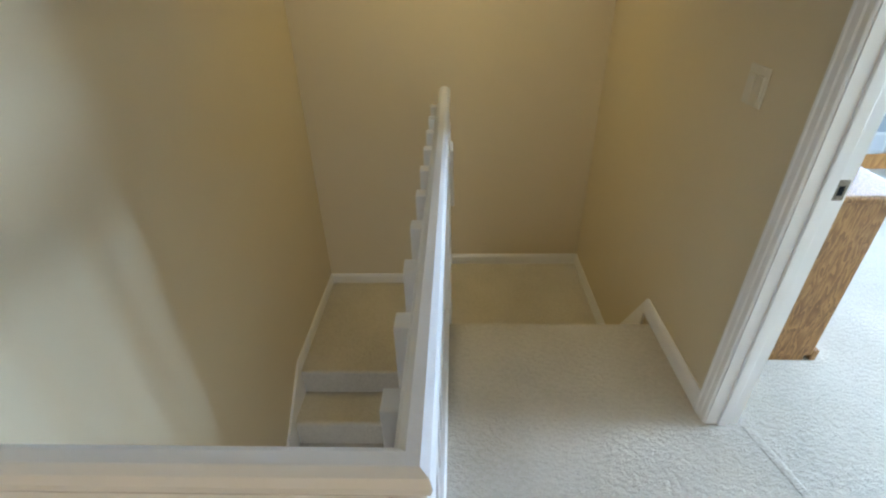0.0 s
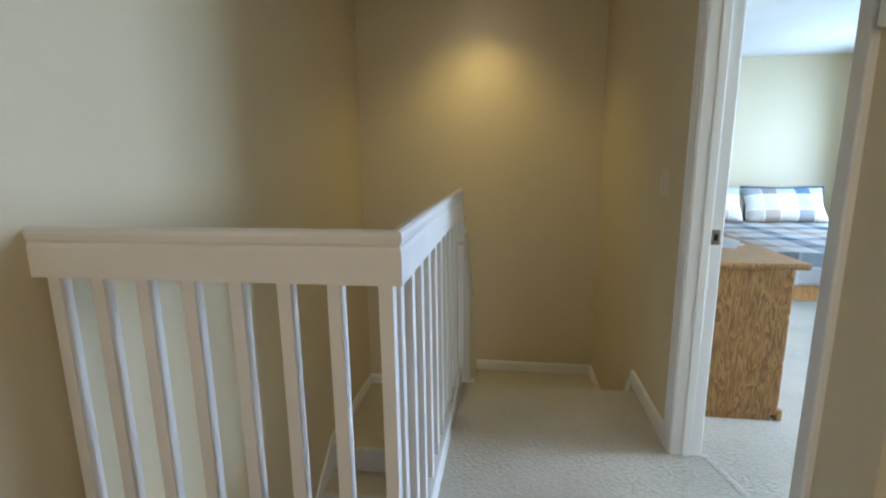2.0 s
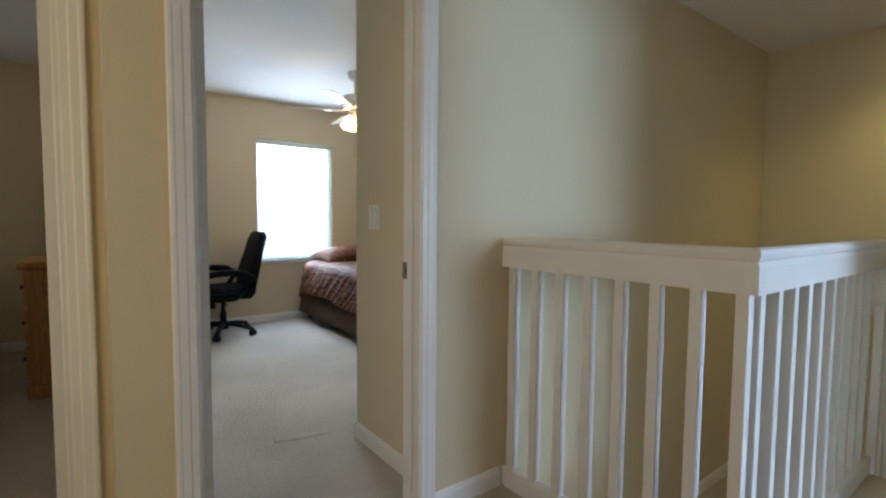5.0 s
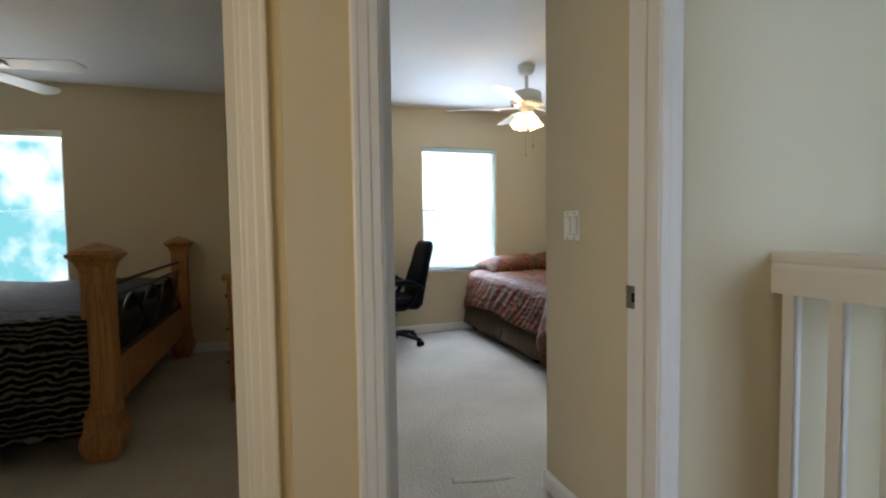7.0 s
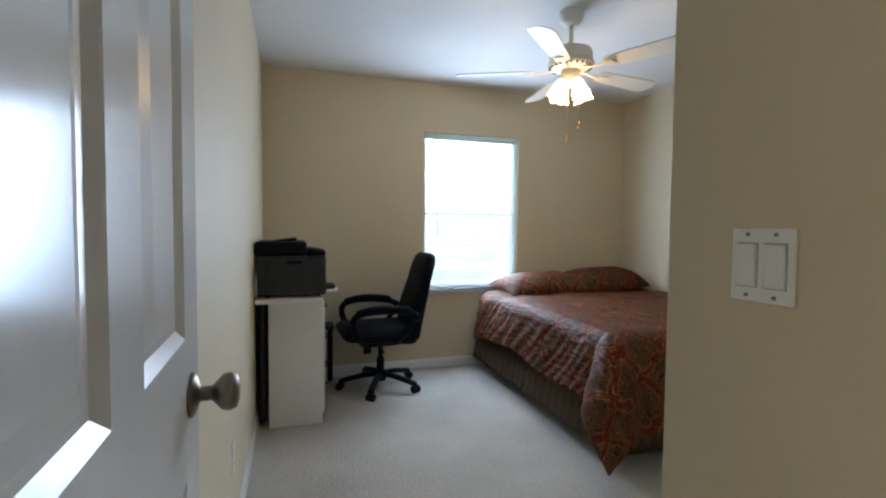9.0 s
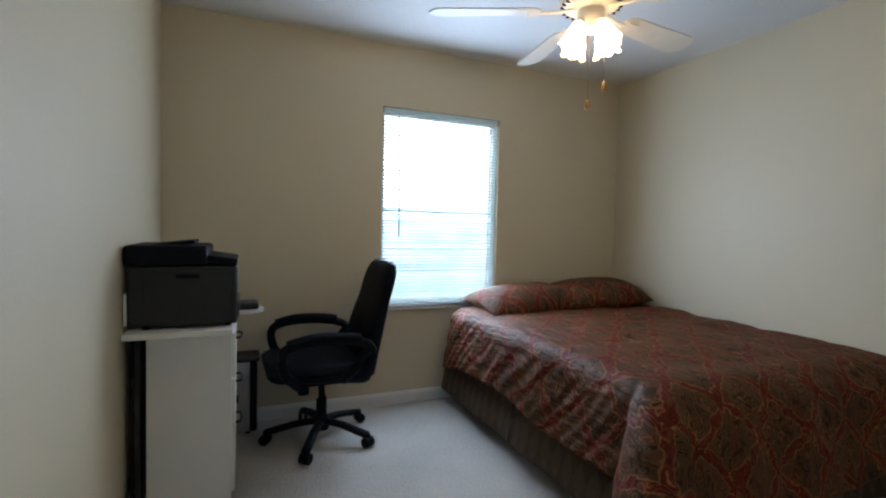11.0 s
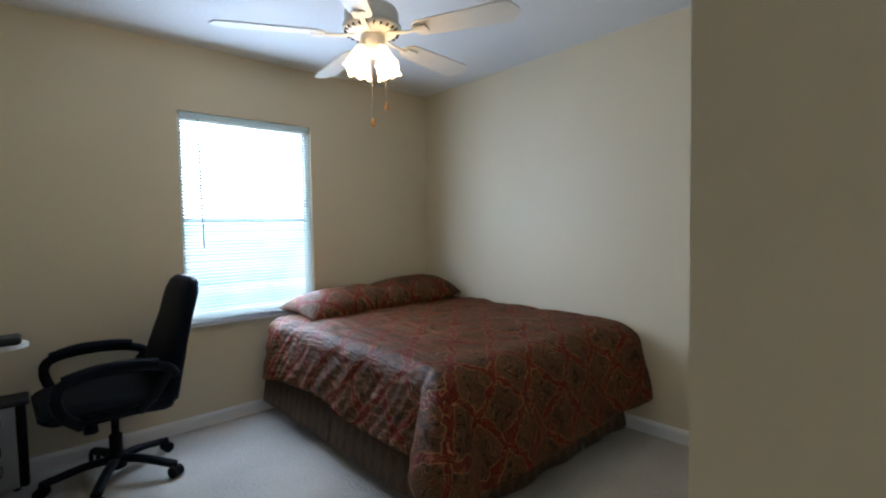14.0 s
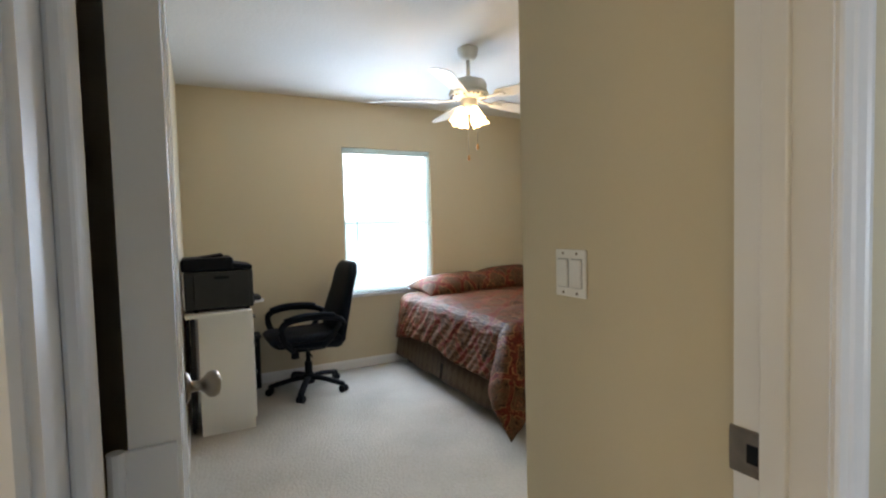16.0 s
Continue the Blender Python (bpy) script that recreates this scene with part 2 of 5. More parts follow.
# ---- fabrics ----
def paisley(name, pitch=0.275):
    """Woven medallions in a diagonal lattice of red bands, with fine tan scroll outlines."""
    m, t, p = material(name)
    n, l = t.nodes, t.links
    co = n.new("ShaderNodeTexCoord")

    def math_node(op, a, b=None, c=None):
        k = n.new("ShaderNodeMath")
        k.operation = op
        for i, v in enumerate((a, b, c)):
            if v is None:
                continue
            if isinstance(v, (int, float)):
                k.inputs[i].default_value = v
            else:
                l.new(v, k.inputs[i])
        return k.outputs[0]

    def cloud(scale, detail, distort=0.0, rough=0.5):
        tx = n.new("ShaderNodeTexNoise")
        tx.inputs["Scale"].default_value, tx.inputs["Detail"].default_value = scale, detail
        tx.inputs["Distortion"].default_value, tx.inputs["Roughness"].default_value = distort, rough
        l.new(co.outputs["UV"], tx.inputs["Vector"])
        return tx.outputs["Fac"]

    def steps(fac, stops, hard=True):
        r = n.new("ShaderNodeValToRGB")
        r.color_ramp.interpolation = "CONSTANT" if hard else "LINEAR"
        e = r.color_ramp.elements
        e[0].position, e[0].color = stops[0][0], (*stops[0][1], 1)
        e[1].position, e[1].color = stops[-1][0], (*stops[-1][1], 1)
        for pos, c in stops[1:-1]:
            e.new(pos).color = (*c, 1)
        l.new(fac, r.inputs[0])
        return r.outputs[0]

    def over(fac, a, b):
        k = n.new("ShaderNodeMixRGB")
        l.new(fac, k.inputs[0])
        l.new(a, k.inputs[1])
        if isinstance(b, tuple):
            k.inputs[2].default_value = (*b, 1)
        else:
            l.new(b, k.inputs[2])
        return k.outputs[0]
    sep = n.new("ShaderNodeSeparateXYZ")
    l.new(co.outputs["UV"], sep.inputs[0])
    s, v = sep.outputs[0], sep.outputs[1]
    wob = math_node("MULTIPLY_ADD", cloud(6, 1), 0.5, -0.25)
    da = math_node("PINGPONG", math_node("ADD", math_node("DIVIDE", math_node("ADD", s, v), pitch), wob), 0.5)
    db = math_node("PINGPONG", math_node("SUBTRACT", math_node("DIVIDE", math_node("SUBTRACT", s, v), pitch), wob), 0.5)
    edge = math_node("MINIMUM", da, db)
    swirl = cloud(10, 1, 1.6)
    ground = steps(swirl, ((0.0, (0.0308, 0.0112, 0.0052)), (0.36, (0.0727, 0.035, 0.0138)), (0.45, (0.0359, 0.014, 0.0063)), (0.50, (0.0983, 0.049, 0.0201)), (0.57, (0.077, 0.0154, 0.0069)), (0.63, (0.0752, 0.0364, 0.0138))))
    red = steps(cloud(23.94, 1.751, 0.6601), ((0.0, (0.1137, 0.0096, 0.0053)), (0.5, (0.0778, 0.007, 0.0039)), (0.62, (0.1316, 0.028, 0.0099))))
    reach = math_node("ADD", edge, math_node("MULTIPLY_ADD", swirl, 0.30, -0.15))
    band = steps(reach, ((0.0, (0.85, 0.85, 0.85)), (0.075, (0.85, 0.85, 0.85)), (0.09, (0, 0, 0))), False)
    rim = steps(reach, ((0.075, (0, 0, 0)), (0.09, (0.8, 0.8, 0.8)), (0.10, (0.7, 0.7, 0.7)), (0.115, (0, 0, 0))), False)
    col = over(rim, over(band, ground, red), (0.2394, 0.105, 0.0396))
    scroll = math_node("PINGPONG", math_node("MULTIPLY", swirl, 6.5), 0.5)
    line = steps(scroll, ((0.0, (1, 1, 1)), (0.045, (0.75, 0.75, 0.75)), (0.09, (0, 0, 0))), False)
    fade = math_node("MULTIPLY", line, steps(cloud(5, 2), ((0.38, (0.08, 0.08, 0.08)), (0.62, (0.75, 0.75, 0.75))), False))
    col = over(fade, col, (0.2992, 0.1444, 0.0561))
    speck = cloud(75, 3)
    tone = n.new("ShaderNodeMixRGB")
    tone.blend_type, tone.inputs[0].default_value = "MULTIPLY", 0.4
    l.new(col, tone.inputs[1])
    l.new(steps(speck, ((0.30, (0.45, 0.45, 0.45)), (0.68, (1.6, 1.6, 1.6))), False), tone.inputs[2])
    l.new(tone.outputs[0], p.inputs["Base Color"])
    weave = n.new("ShaderNodeTexNoise")
    weave.inputs["Scale"].default_value = 240
    l.new(co.outputs["UV"], weave.inputs["Vector"])
    crease_map = n.new("ShaderNodeMapping")
    crease_map.inputs["Rotation"].default_value, crease_map.inputs["Scale"].default_value = (0, 0, 0.65), (1, 4.5, 1)
    l.new(co.outputs["UV"], crease_map.inputs["Vector"])
    crease = n.new("ShaderNodeTexNoise")
    crease.inputs["Scale"].default_value, crease.inputs["Detail"].default_value = 4.0, 3
    l.new(crease_map.outputs[0], crease.inputs["Vector"])
    b0 = n.new("ShaderNodeBump")
    b0.inputs["Strength"].default_value, b0.inputs["Distance"].default_value = 0.8, 0.03
    l.new(crease.outputs["Fac"], b0.inputs["Height"])
    b1 = n.new("ShaderNodeBump")
    b1.inputs["Strength"].default_value, b1.inputs["Distance"].default_value = 0.35, 0.003
    l.new(weave.outputs["Fac"], b1.inputs["Height"])
    l.new(b0.outputs[0], b1.inputs["Normal"])
    l.new(b1.outputs[0], p.inputs["Normal"])
    p.inputs["Roughness"].default_value = 0.62
    p.inputs["Specular IOR Level"].default_value = 0.12
    return m


def checks(name):
    """Large plaid squares of slate blue, white and tan with thin white lines."""
    m, t, p = material(name)
    n, l = t.nodes, t.links
    co, sep = n.new("ShaderNodeTexCoord"), n.new("ShaderNodeSeparateXYZ")
    l.new(co.outputs["UV"], sep.inputs[0])
    bands = []
    for axis, shift in ((0, 0.1), (1, 0.35)):
        k = n.new("ShaderNodeMath")
        k.operation, k.inputs[1].default_value, k.inputs[2].default_value = "MULTIPLY_ADD", 1.35, shift
        l.new(sep.outputs[axis], k.inputs[0])
        f = n.new("ShaderNodeMath")
        f.operation = "FRACT"
        l.new(k.outputs[0], f.inputs[0])
        r = n.new("ShaderNodeValToRGB")
        r.color_ramp.interpolation = "CONSTANT"
        e = r.color_ramp.elements
        e[0].position, e[0].color = 0.0, (0.06, 0.13, 0.21, 1)
        e[1].position, e[1].color = 0.97, (0.85, 0.85, 0.83, 1)
        for pos, c in ((0.23, (0.85, 0.85, 0.83, 1)), (0.26, (0.62, 0.61, 0.60, 1)), (0.48, (0.85, 0.85, 0.83, 1)), (0.51, (0.42, 0.34, 0.28, 1)), (0.72, (0.85, 0.85, 0.83, 1)), (0.75, (0.72, 0.73, 0.73, 1))):
            e.new(pos).color = c
        l.new(f.outputs[0], r.inputs[0])
        bands.append(r.outputs[0])
    mix = n.new("ShaderNodeMixRGB")
    mix.inputs[0].default_value = 0.5
    l.new(bands[0], mix.inputs[1])
    l.new(bands[1], mix.inputs[2])
    l.new(mix.outputs[0], p.inputs["Base Color"])
    nz = n.new("ShaderNodeTexNoise")
    nz.inputs["Scale"].default_value = 14
    bp = n.new("ShaderNodeBump")
    bp.inputs["Strength"].default_value, bp.inputs["Distance"].default_value = 0.5, 0.02
    l.new(co.outputs["UV"], nz.inputs["Vector"])
    l.new(nz.outputs["Fac"], bp.inputs["Height"])
    l.new(bp.outputs[0], p.inputs["Normal"])
    p.inputs["Roughness"].default_value = 0.75
    return m


def zebra(name):
    m, t, p = material(name)
    n, l = t.nodes, t.links
    co = n.new("ShaderNodeTexCoord")
    wv = n.new("ShaderNodeTexWave")
    wv.inputs["Scale"].default_value, wv.inputs["Distortion"].default_value, wv.inputs["Detail"].default_value, wv.inputs["Detail Scale"].default_value = 9.0, 8.0, 2.0, 1.2
    l.new(co.outputs["UV"], wv.inputs["Vector"])
    ramp = n.new("ShaderNodeValToRGB")
    ramp.color_ramp.elements[0].position, ramp.color_ramp.elements[1].position = 0.64, 0.74
    ramp.color_ramp.elements[0].color, ramp.color_ramp.elements[1].color = (0.012, 0.010, 0.010, 1), (0.24, 0.21, 0.175, 1)
    l.new(wv.outputs["Fac"], ramp.inputs[0])
    l.new(ramp.outputs[0], p.inputs["Base Color"])
    p.inputs["Roughness"].default_value, p.inputs["Specular IOR Level"].default_value = 0.85, 0.08
    return m


PAISLEY = paisley("paisley_jacquard")
CHECKS = checks("plaid_cotton")
ZEBRA = zebra("zebra_print")
def brocade(name):
    """Brown woven diamonds, tone on tone."""
    m = mottled(name, (0.098, 0.056, 0.027), (0.125, 0.074, 0.037), 0.8, 22, 260, 0.15)
    t = m.node_tree
    n, l = t.nodes, t.links
    p = n["Principled BSDF"]
    sep, co = n.new("ShaderNodeSeparateXYZ"), n.new("ShaderNodeTexCoord")
    l.new(co.outputs["UV"], sep.inputs[0])
    tri = []
    for axis, period in ((0, 0.085), (1, 0.17)):
        k = n.new("ShaderNodeMath")
        k.operation, k.inputs[1].default_value = "PINGPONG", period / 2
        d = n.new("ShaderNodeMath")
        d.operation, d.inputs[1].default_value = "DIVIDE", period / 2
        l.new(sep.outputs[axis], k.inputs[0])
        l.new(k.outputs[0], d.inputs[0])
        tri.append(d.outputs[0])
    s = n.new("ShaderNodeMath")
    s.operation = "ADD"
    l.new(tri[0], s.inputs[0])
    l.new(tri[1], s.inputs[1])
    g = n.new("ShaderNodeMapRange")
    g.inputs[1].default_value, g.inputs[2].default_value = 0.96, 1.06
    l.new(s.outputs[0], g.inputs[0])
    mix = n.new("ShaderNodeMix")
    mix.data_type = "RGBA"
    old = p.inputs["Base Color"].links[0].from_socket
    l.new(g.outputs[0], mix.inputs["Factor"])
    l.new(old, mix.inputs["A"])
    mix.inputs["B"].default_value = (0.155, 0.100, 0.053, 1)
    l.new(mix.outputs["Result"], p.inputs["Base Color"])
    return m


SKIRT = brocade("brown_skirt_brocade")
SHEET = mottled("white_sheet", (0.66, 0.66, 0.66), (0.72, 0.72, 0.72), 0.8, 6, 150, 0.1)
NAVY = mottled("navy_cotton", (0.05, 0.075, 0.12), (0.065, 0.09, 0.14), 0.8, 8, 200, 0.1)
AMBER = mottled("amber_wood", (0.50, 0.22, 0.03), (0.58, 0.28, 0.05), 0.35, 30, 100, 0.02)
GREY_PANEL = mottled("grey_steel_panel", (0.33, 0.33, 0.33), (0.38, 0.38, 0.38), 0.45, 8, 200, 0.03)
LACE = mottled("white_lace", (0.68, 0.66, 0.62), (0.76, 0.74, 0.70), 0.9, 40, 160, 0.3)
SHADE = glowing("lit_frosted_glass", (1.0, 0.80, 0.50), 2.8)
LED = glowing("lit_downlight_lens", (1.0, 0.84, 0.62), 8.0)
SLAT = mottled("blind_vinyl", (0.80, 0.82, 0.83), (0.84, 0.86, 0.87), 0.45, 10, 200, 0.01)
_t = SLAT.node_tree
_tr, _mx = _t.nodes.new("ShaderNodeBsdfTranslucent"), _t.nodes.new("ShaderNodeMixShader")
_tr.inputs[0].default_value, _mx.inputs[0].default_value = (0.88, 0.96, 0.98, 1), 0.74
_t.links.new(_t.nodes["Principled BSDF"].outputs[0], _mx.inputs[1])
_t.links.new(_tr.outputs[0], _mx.inputs[2])
_t.links.new(_mx.outputs[0], _t.nodes["Material Output"].inputs[0])


# ---- plan (metres) ----
H = 2.44
XL, XR, YB = -0.98, 0.905, 2.300            # stairwell: side walls and back wall
XW, YN, YS = -4.91, 1.621, -1.677           # bedroom: window wall, bed wall, desk wall
YC = -1.837                                 # far face of the wall between the two bedrooms
XC = -1.22                                  # wall with the second bedroom's door
XA = XL - 0.115                             # bedroom face of the doorway wall
A0, A1 = -1.635, -0.895                     # bedroom doorway
B0, B1 = -0.352, 0.427                       # doorway to the bright room
C0, C1 = -2.69, -1.933                      # second bedroom's doorway
DH = 2.04
XK, YK = -1.756, -0.765                     # corner of the switch wall
WY0, WY1, WZ0, WZ1 = -0.391, 0.496, 0.672, 2.027
CY0, CY1 = -4.50, -3.61
RX1, RY0, RY1 = 4.57, -0.465, 5.3
BWY0, BWY1, BWZ0, BWZ1 = 3.3, 4.72, 0.56, 2.03
XB = XR + 0.115
STEP = 0.97                                 # edge of the upper floor at the stairs
RD = "cream painted drywall wall, softly textured"
LY0, LY1 = -1.80, -0.585                   # louvred linen closet beside the bright room
J = 0.018                                   # jamb board thickness

# ---- walls ----
setting("wall_stair_side", boxes((XA, XL, A1 + J, YB, -2.8, H), (XA, XL, YC, A0 - J, 0, H), (XA, XL, A0 - J, A1 + J, DH + J, H)), WALL, RD)
setting("wall_stair_back", boxes((XA, XB, YB, YB + 0.12, -2.8, H)), WALL, RD)
setting("wall_stair_right", boxes((XR, XB, B1 + J, YB, -2.8, H), (XR, XB, B0 - J, B1 + J, DH + J, H), (XR, XB, LY1, B0 - J, 0, H), (XR, XB, LY0, LY1, DH, H), (XR, XB, -3.4, LY0, 0, H)), WALL, RD)
setting("wall_between_bedrooms", boxes((XW, XA, YC, YS, 0, H)), WALL, RD)
setting("wall_switch", boxes((XK, XA, YK, YK + 0.12, 0, H)), WALL, RD)
setting("wall_closet", boxes((XK, XK + 0.12, YK + 0.12, YN, 0, H)), WALL, RD)
setting("wall_bed", boxes((XW, XK + 0.12, YN, YN + 0.12, 0, H)), WALL, RD)
setting("wall_window", boxes((XW - 0.16, XW, WY1, YN + 0.12, 0, H), (XW - 0.16, XW, CY1, WY0, 0, H), (XW - 0.16, XW, WY0, WY1, 0, WZ0), (XW - 0.16, XW, WY0, WY1, WZ1, H),
        (XW - 0.16, XW, -6.2, CY0, 0, H), (XW - 0.16, XW, CY0, CY1, 0, WZ0), (XW - 0.16, XW, CY0, CY1, WZ1, H)), WALL, RD)
setting("wall_second_door", boxes((XC - 0.11, XC, C1 + J, YC, 0, H), (XC - 0.11, XC, C0 - J, C1 + J, DH + J, H), (XC - 0.11, XC, -3.4, C0 - J, 0, H)), WALL, RD)
setting("wall_second_south", boxes((XW - 0.16, XC, -6.32, -6.2, 0, H)), WALL, RD)
setting("wall_second_east", boxes((XC - 0.11, XC, -6.2, -3.4, 0, H)), WALL, RD)
# Unseen end wall; its opening is added for the warm fill lamp.
setting("wall_hall_south", boxes((XC, -0.25, -3.52, -3.4, 0, H), (0.81, XB, -3.52, -3.4, 0, H), (-0.25, 0.81, -3.52, -3.4, 0, 0.8), (-0.25, 0.81, -3.52, -3.4, 2.2, H)), WALL, RD)
setting("wall_bright_north", boxes((XR, RX1 + 0.16, RY1, RY1 + 0.12, 0, H)), WALL, RD)
setting("wall_closet_back", boxes((XB + 0.55, XB + 0.65, -1.95, RY0 - 0.12, 0, H), (XB, XB + 0.65, -2.05, -1.95, 0, H)), WALL, RD)
setting("wall_bright_south", boxes((XB, RX1 + 0.16, RY0 - 0.12, RY0, 0, H)), WALL, RD)
setting("wall_bright_west", boxes((XR, XB, YB + 0.12, RY1, 0, H)), WALL, RD)
setting("wall_bright_east", boxes((RX1, RX1 + 0.16, RY0, 0.0, 0, H), (RX1, RX1 + 0.16, 1.3, BWY0, 0, H), (RX1, RX1 + 0.16, 0.0, 1.3, 0, BWZ0), (RX1, RX1 + 0.16, 0.0, 1.3, BWZ1, H), (RX1, RX1 + 0.16, BWY1, RY1, 0, H), (RX1, RX1 + 0.16, BWY0, BWY1, 0, BWZ0), (RX1, RX1 + 0.16, BWY0, BWY1, BWZ1, H)), WALL, RD)
setting("ceiling", boxes((XW - 0.16, RX1 + 0.16, -6.32, RY1 + 0.12, H, H + 0.1)), CEILING, "white lightly textured ceiling", "ceiling")


# ---- carpets ----
def carpet_sheet(name, x0, x1, y0, y1, label):
    setting(name, boxes((x0, x1, y0, y1, -0.25, 0)), CARPET, label, "carpet")


RC = "worn beige cut-pile carpet with soft traffic marks"
setting("floor_bedroom", boxes((XW - 0.16, XA, YC, YN + 0.12, -0.25, 0), (XA, XL, A0, A1, -0.25, 0)), CARPET, RC, "carpet")
carpet_sheet("floor_second_bedroom", XW - 0.16, XC, -6.32, YC, RC)
for nm, b_ in (("floor_hall", (XL, XR, YC, -0.465)), ("floor_back_hall", (XC, XR, -3.52, YC)), ("floor_landing", (-0.04, XR, -0.465, STEP))):
    carpet_sheet(nm, *b_, RC)
setting("floor_bright_room", boxes((XB, RX1 + 0.16, -3.52, RY1 + 0.12, -0.25, 0), (XR, XB, B0, B1, -0.25, 0)), CARPET, RC, "carpet")


def step(parent, x0, x1, y0, y1, z, nose):
    """One carpeted tread with a rounded nose towards nose (-1 or +1 along y)."""
    bm = bmesh.new()
    box(bm, x0, x1, y0, y1, z - 0.6, z, bevel=0.0)
    e = [e for e in bm.edges if abs(e.verts[0].co.z - z) < 1e-4 and abs(e.verts[1].co.z - z) < 1e-4 and all(abs(v.co.y - (y0 if nose < 0 else y1)) < 1e-4 for v in e.verts)]
    bmesh.ops.bevel(bm, geom=e, offset=0.022, segments=4, affect="EDGES", profile=0.5)
    return part("tread", bm, CARPET, parent)


up = thing("stairs_upper", "beige carpeted steps down from the upper hall", "stairs", kind="structure")
for i in range(2):
    step(up, -0.04, XR, STEP + i * 0.2, STEP + 0.2 + i * 0.2, -0.18 * (i + 1), 1)
part("landing", boxes((-0.04, XR, STEP + 0.4, YB, -0.9, -0.54)), CARPET, up)
low = thing("stairs_lower", "beige carpeted lower flight and landing", "stairs", kind="structure")
part("landing", boxes((XL, -0.04, 1.35, YB, -1.3, -0.72), bevel=0.015), CARPET, low)
for i in range(8):
    step(low, XL, -0.04, 1.105 - i * 0.245, 1.35 - i * 0.245, -0.90 - 0.18 * i, -1)
setting("wall_under_hall", boxes((-0.04, 0.06, -0.465, STEP, -2.8, -0.25), (XL, 0.06, -0.6, -0.465, -2.8, -0.25), (-0.04, 0.06, STEP, 1.6, -2.8, -0.9)), WALL, RD)


# ---- baseboards, casings, jambs ----
def baseboard(name, x0, y0, x1, y1, side, z=0.0):
    """A skirting board along a wall line; side points into the room."""
    a, b = Vector((x0, y0, 0)), Vector((x1, y1, 0))
    d = (b - a).normalized()
    n = Vector((side[0], side[1], 0))
    prof = ((0, 0), (0.013, 0), (0.013, 0.062), (0.009, 0.074), (0.005, 0.083), (0, 0.083))
    bm = bmesh.new()
    ra = [bm.verts.new(a + n * u + Vector((0, 0, z + w))) for u, w in prof]
    rb = [bm.verts.new(b + n * u + Vector((0, 0, z + w))) for u, w in prof]
    k = len(prof)
    for i in range(k):
        bm.faces.new((ra[i], ra[(i + 1) % k], rb[(i + 1) % k], rb[i]))
    bm.faces.new(ra)
    bm.faces.new(rb)
    setting(name, bm, TRIM, "white painted wooden baseboard", "baseboard")


CW = 0.062
baseboard("baseboard_1", XL, A1 + CW + 0.006, XL, -0.476, (1, 0))
baseboard("baseboard_2", XR, B1 + CW + 0.006, XR, STEP + 0.085, (-1, 0))
baseboard("baseboard_3", XK, YK, XA, YK, (0, -1))
baseboard("baseboard_4", XK, YK - 0.013, XK, YN, (-1, 0))
baseboard("baseboard_5", XW, YN, XK, YN, (0, -1))
baseboard("baseboard_6", XW, YS, XW, YN, (1, 0))
baseboard("baseboard_7", XW, YS, XA, YS, (0, 1))
baseboard("baseboard_8", -0.04, YB, XR, YB, (0, -1), -0.54)
baseboard("baseboard_9", XR, 1.40, XR, YB, (-1, 0), -0.54)
baseboard("baseboard_10", XL, YB, -0.04, YB, (0, -1), -0.72)
baseboard("baseboard_11", XL, 1.35, XL, YB, (1, 0), -0.72)
baseboard("baseboard_12", XW, YC, XC - 0.11, YC, (0, -1))
baseboard("baseboard_13", XW, -6.2, XW, YC, (1, 0))
baseboard("baseboard_14", XB, YB + 0.12, XB, RY1, (1, 0))
baseboard("baseboard_15", XB, RY1, RX1, RY1, (0, -1))
baseboard("baseboard_16", RX1, RY0, RX1, RY1, (-1, 0))
baseboard("baseboard_17", XR, LY1, XR, B0 - CW - 0.006, (-1, 0))
baseboard("baseboard_18", XR, -3.4, XR, LY0, (-1, 0))


def raked_skirt(name, x, sign, pts, label):
    """A sloping skirt board beside the steps."""
    bm = bmesh.new()
    a = [bm.verts.new((x, y, z)) for y, z in pts]
    b = [bm.verts.new((x + sign * 0.014, y, z)) for y, z in pts]
    k = len(pts)
    bm.faces.new(a)
    bm.faces.new(b)
    for i in range(k):
        bm.faces.new((a[i], a[(i + 1) % k], b[(i + 1) % k], b[i]))
    setting(name, bm, TRIM, label, "trim")


raked_skirt("trim_lower_flight", XL, 1, [(1.35, -0.637), (1.35, -0.9), (-0.46, -2.3), (-0.46, -1.96)], "white sloping skirt board beside the steps")
raked_skirt("trim_upper_flight", XR, -1, [(STEP + 0.085, 0.083), (STEP + 0.085, -0.25), (1.40, -0.6), (1.40, -0.457), (1.36, -0.40)], "white sloping skirt board beside the steps")


def casing_board(w, length):
    """A moulded casing board: width along +y, thickness along +x, length along +z."""
    prof = ((0, 0), (0, w), (0.013, w), (0.016, w - 0.004), (0.016, w - 0.012), (0.0135, w - 0.017), (0.012, w * 0.42), (0.009, w * 0.34), (0.0075, 0.004), (0.004, 0.0))
    bm = bmesh.new()
    a = [bm.verts.new((u, v, 0)) for u, v in prof]
    b = [bm.verts.new((u, v, length)) for u, v in prof]
    k = len(prof)
    bm.faces.new(a)
    bm.faces.new(b)
    for i in range(k):
        bm.faces.new((a[i], a[(i + 1) % k], b[(i + 1) % k], b[i]))
    return bm


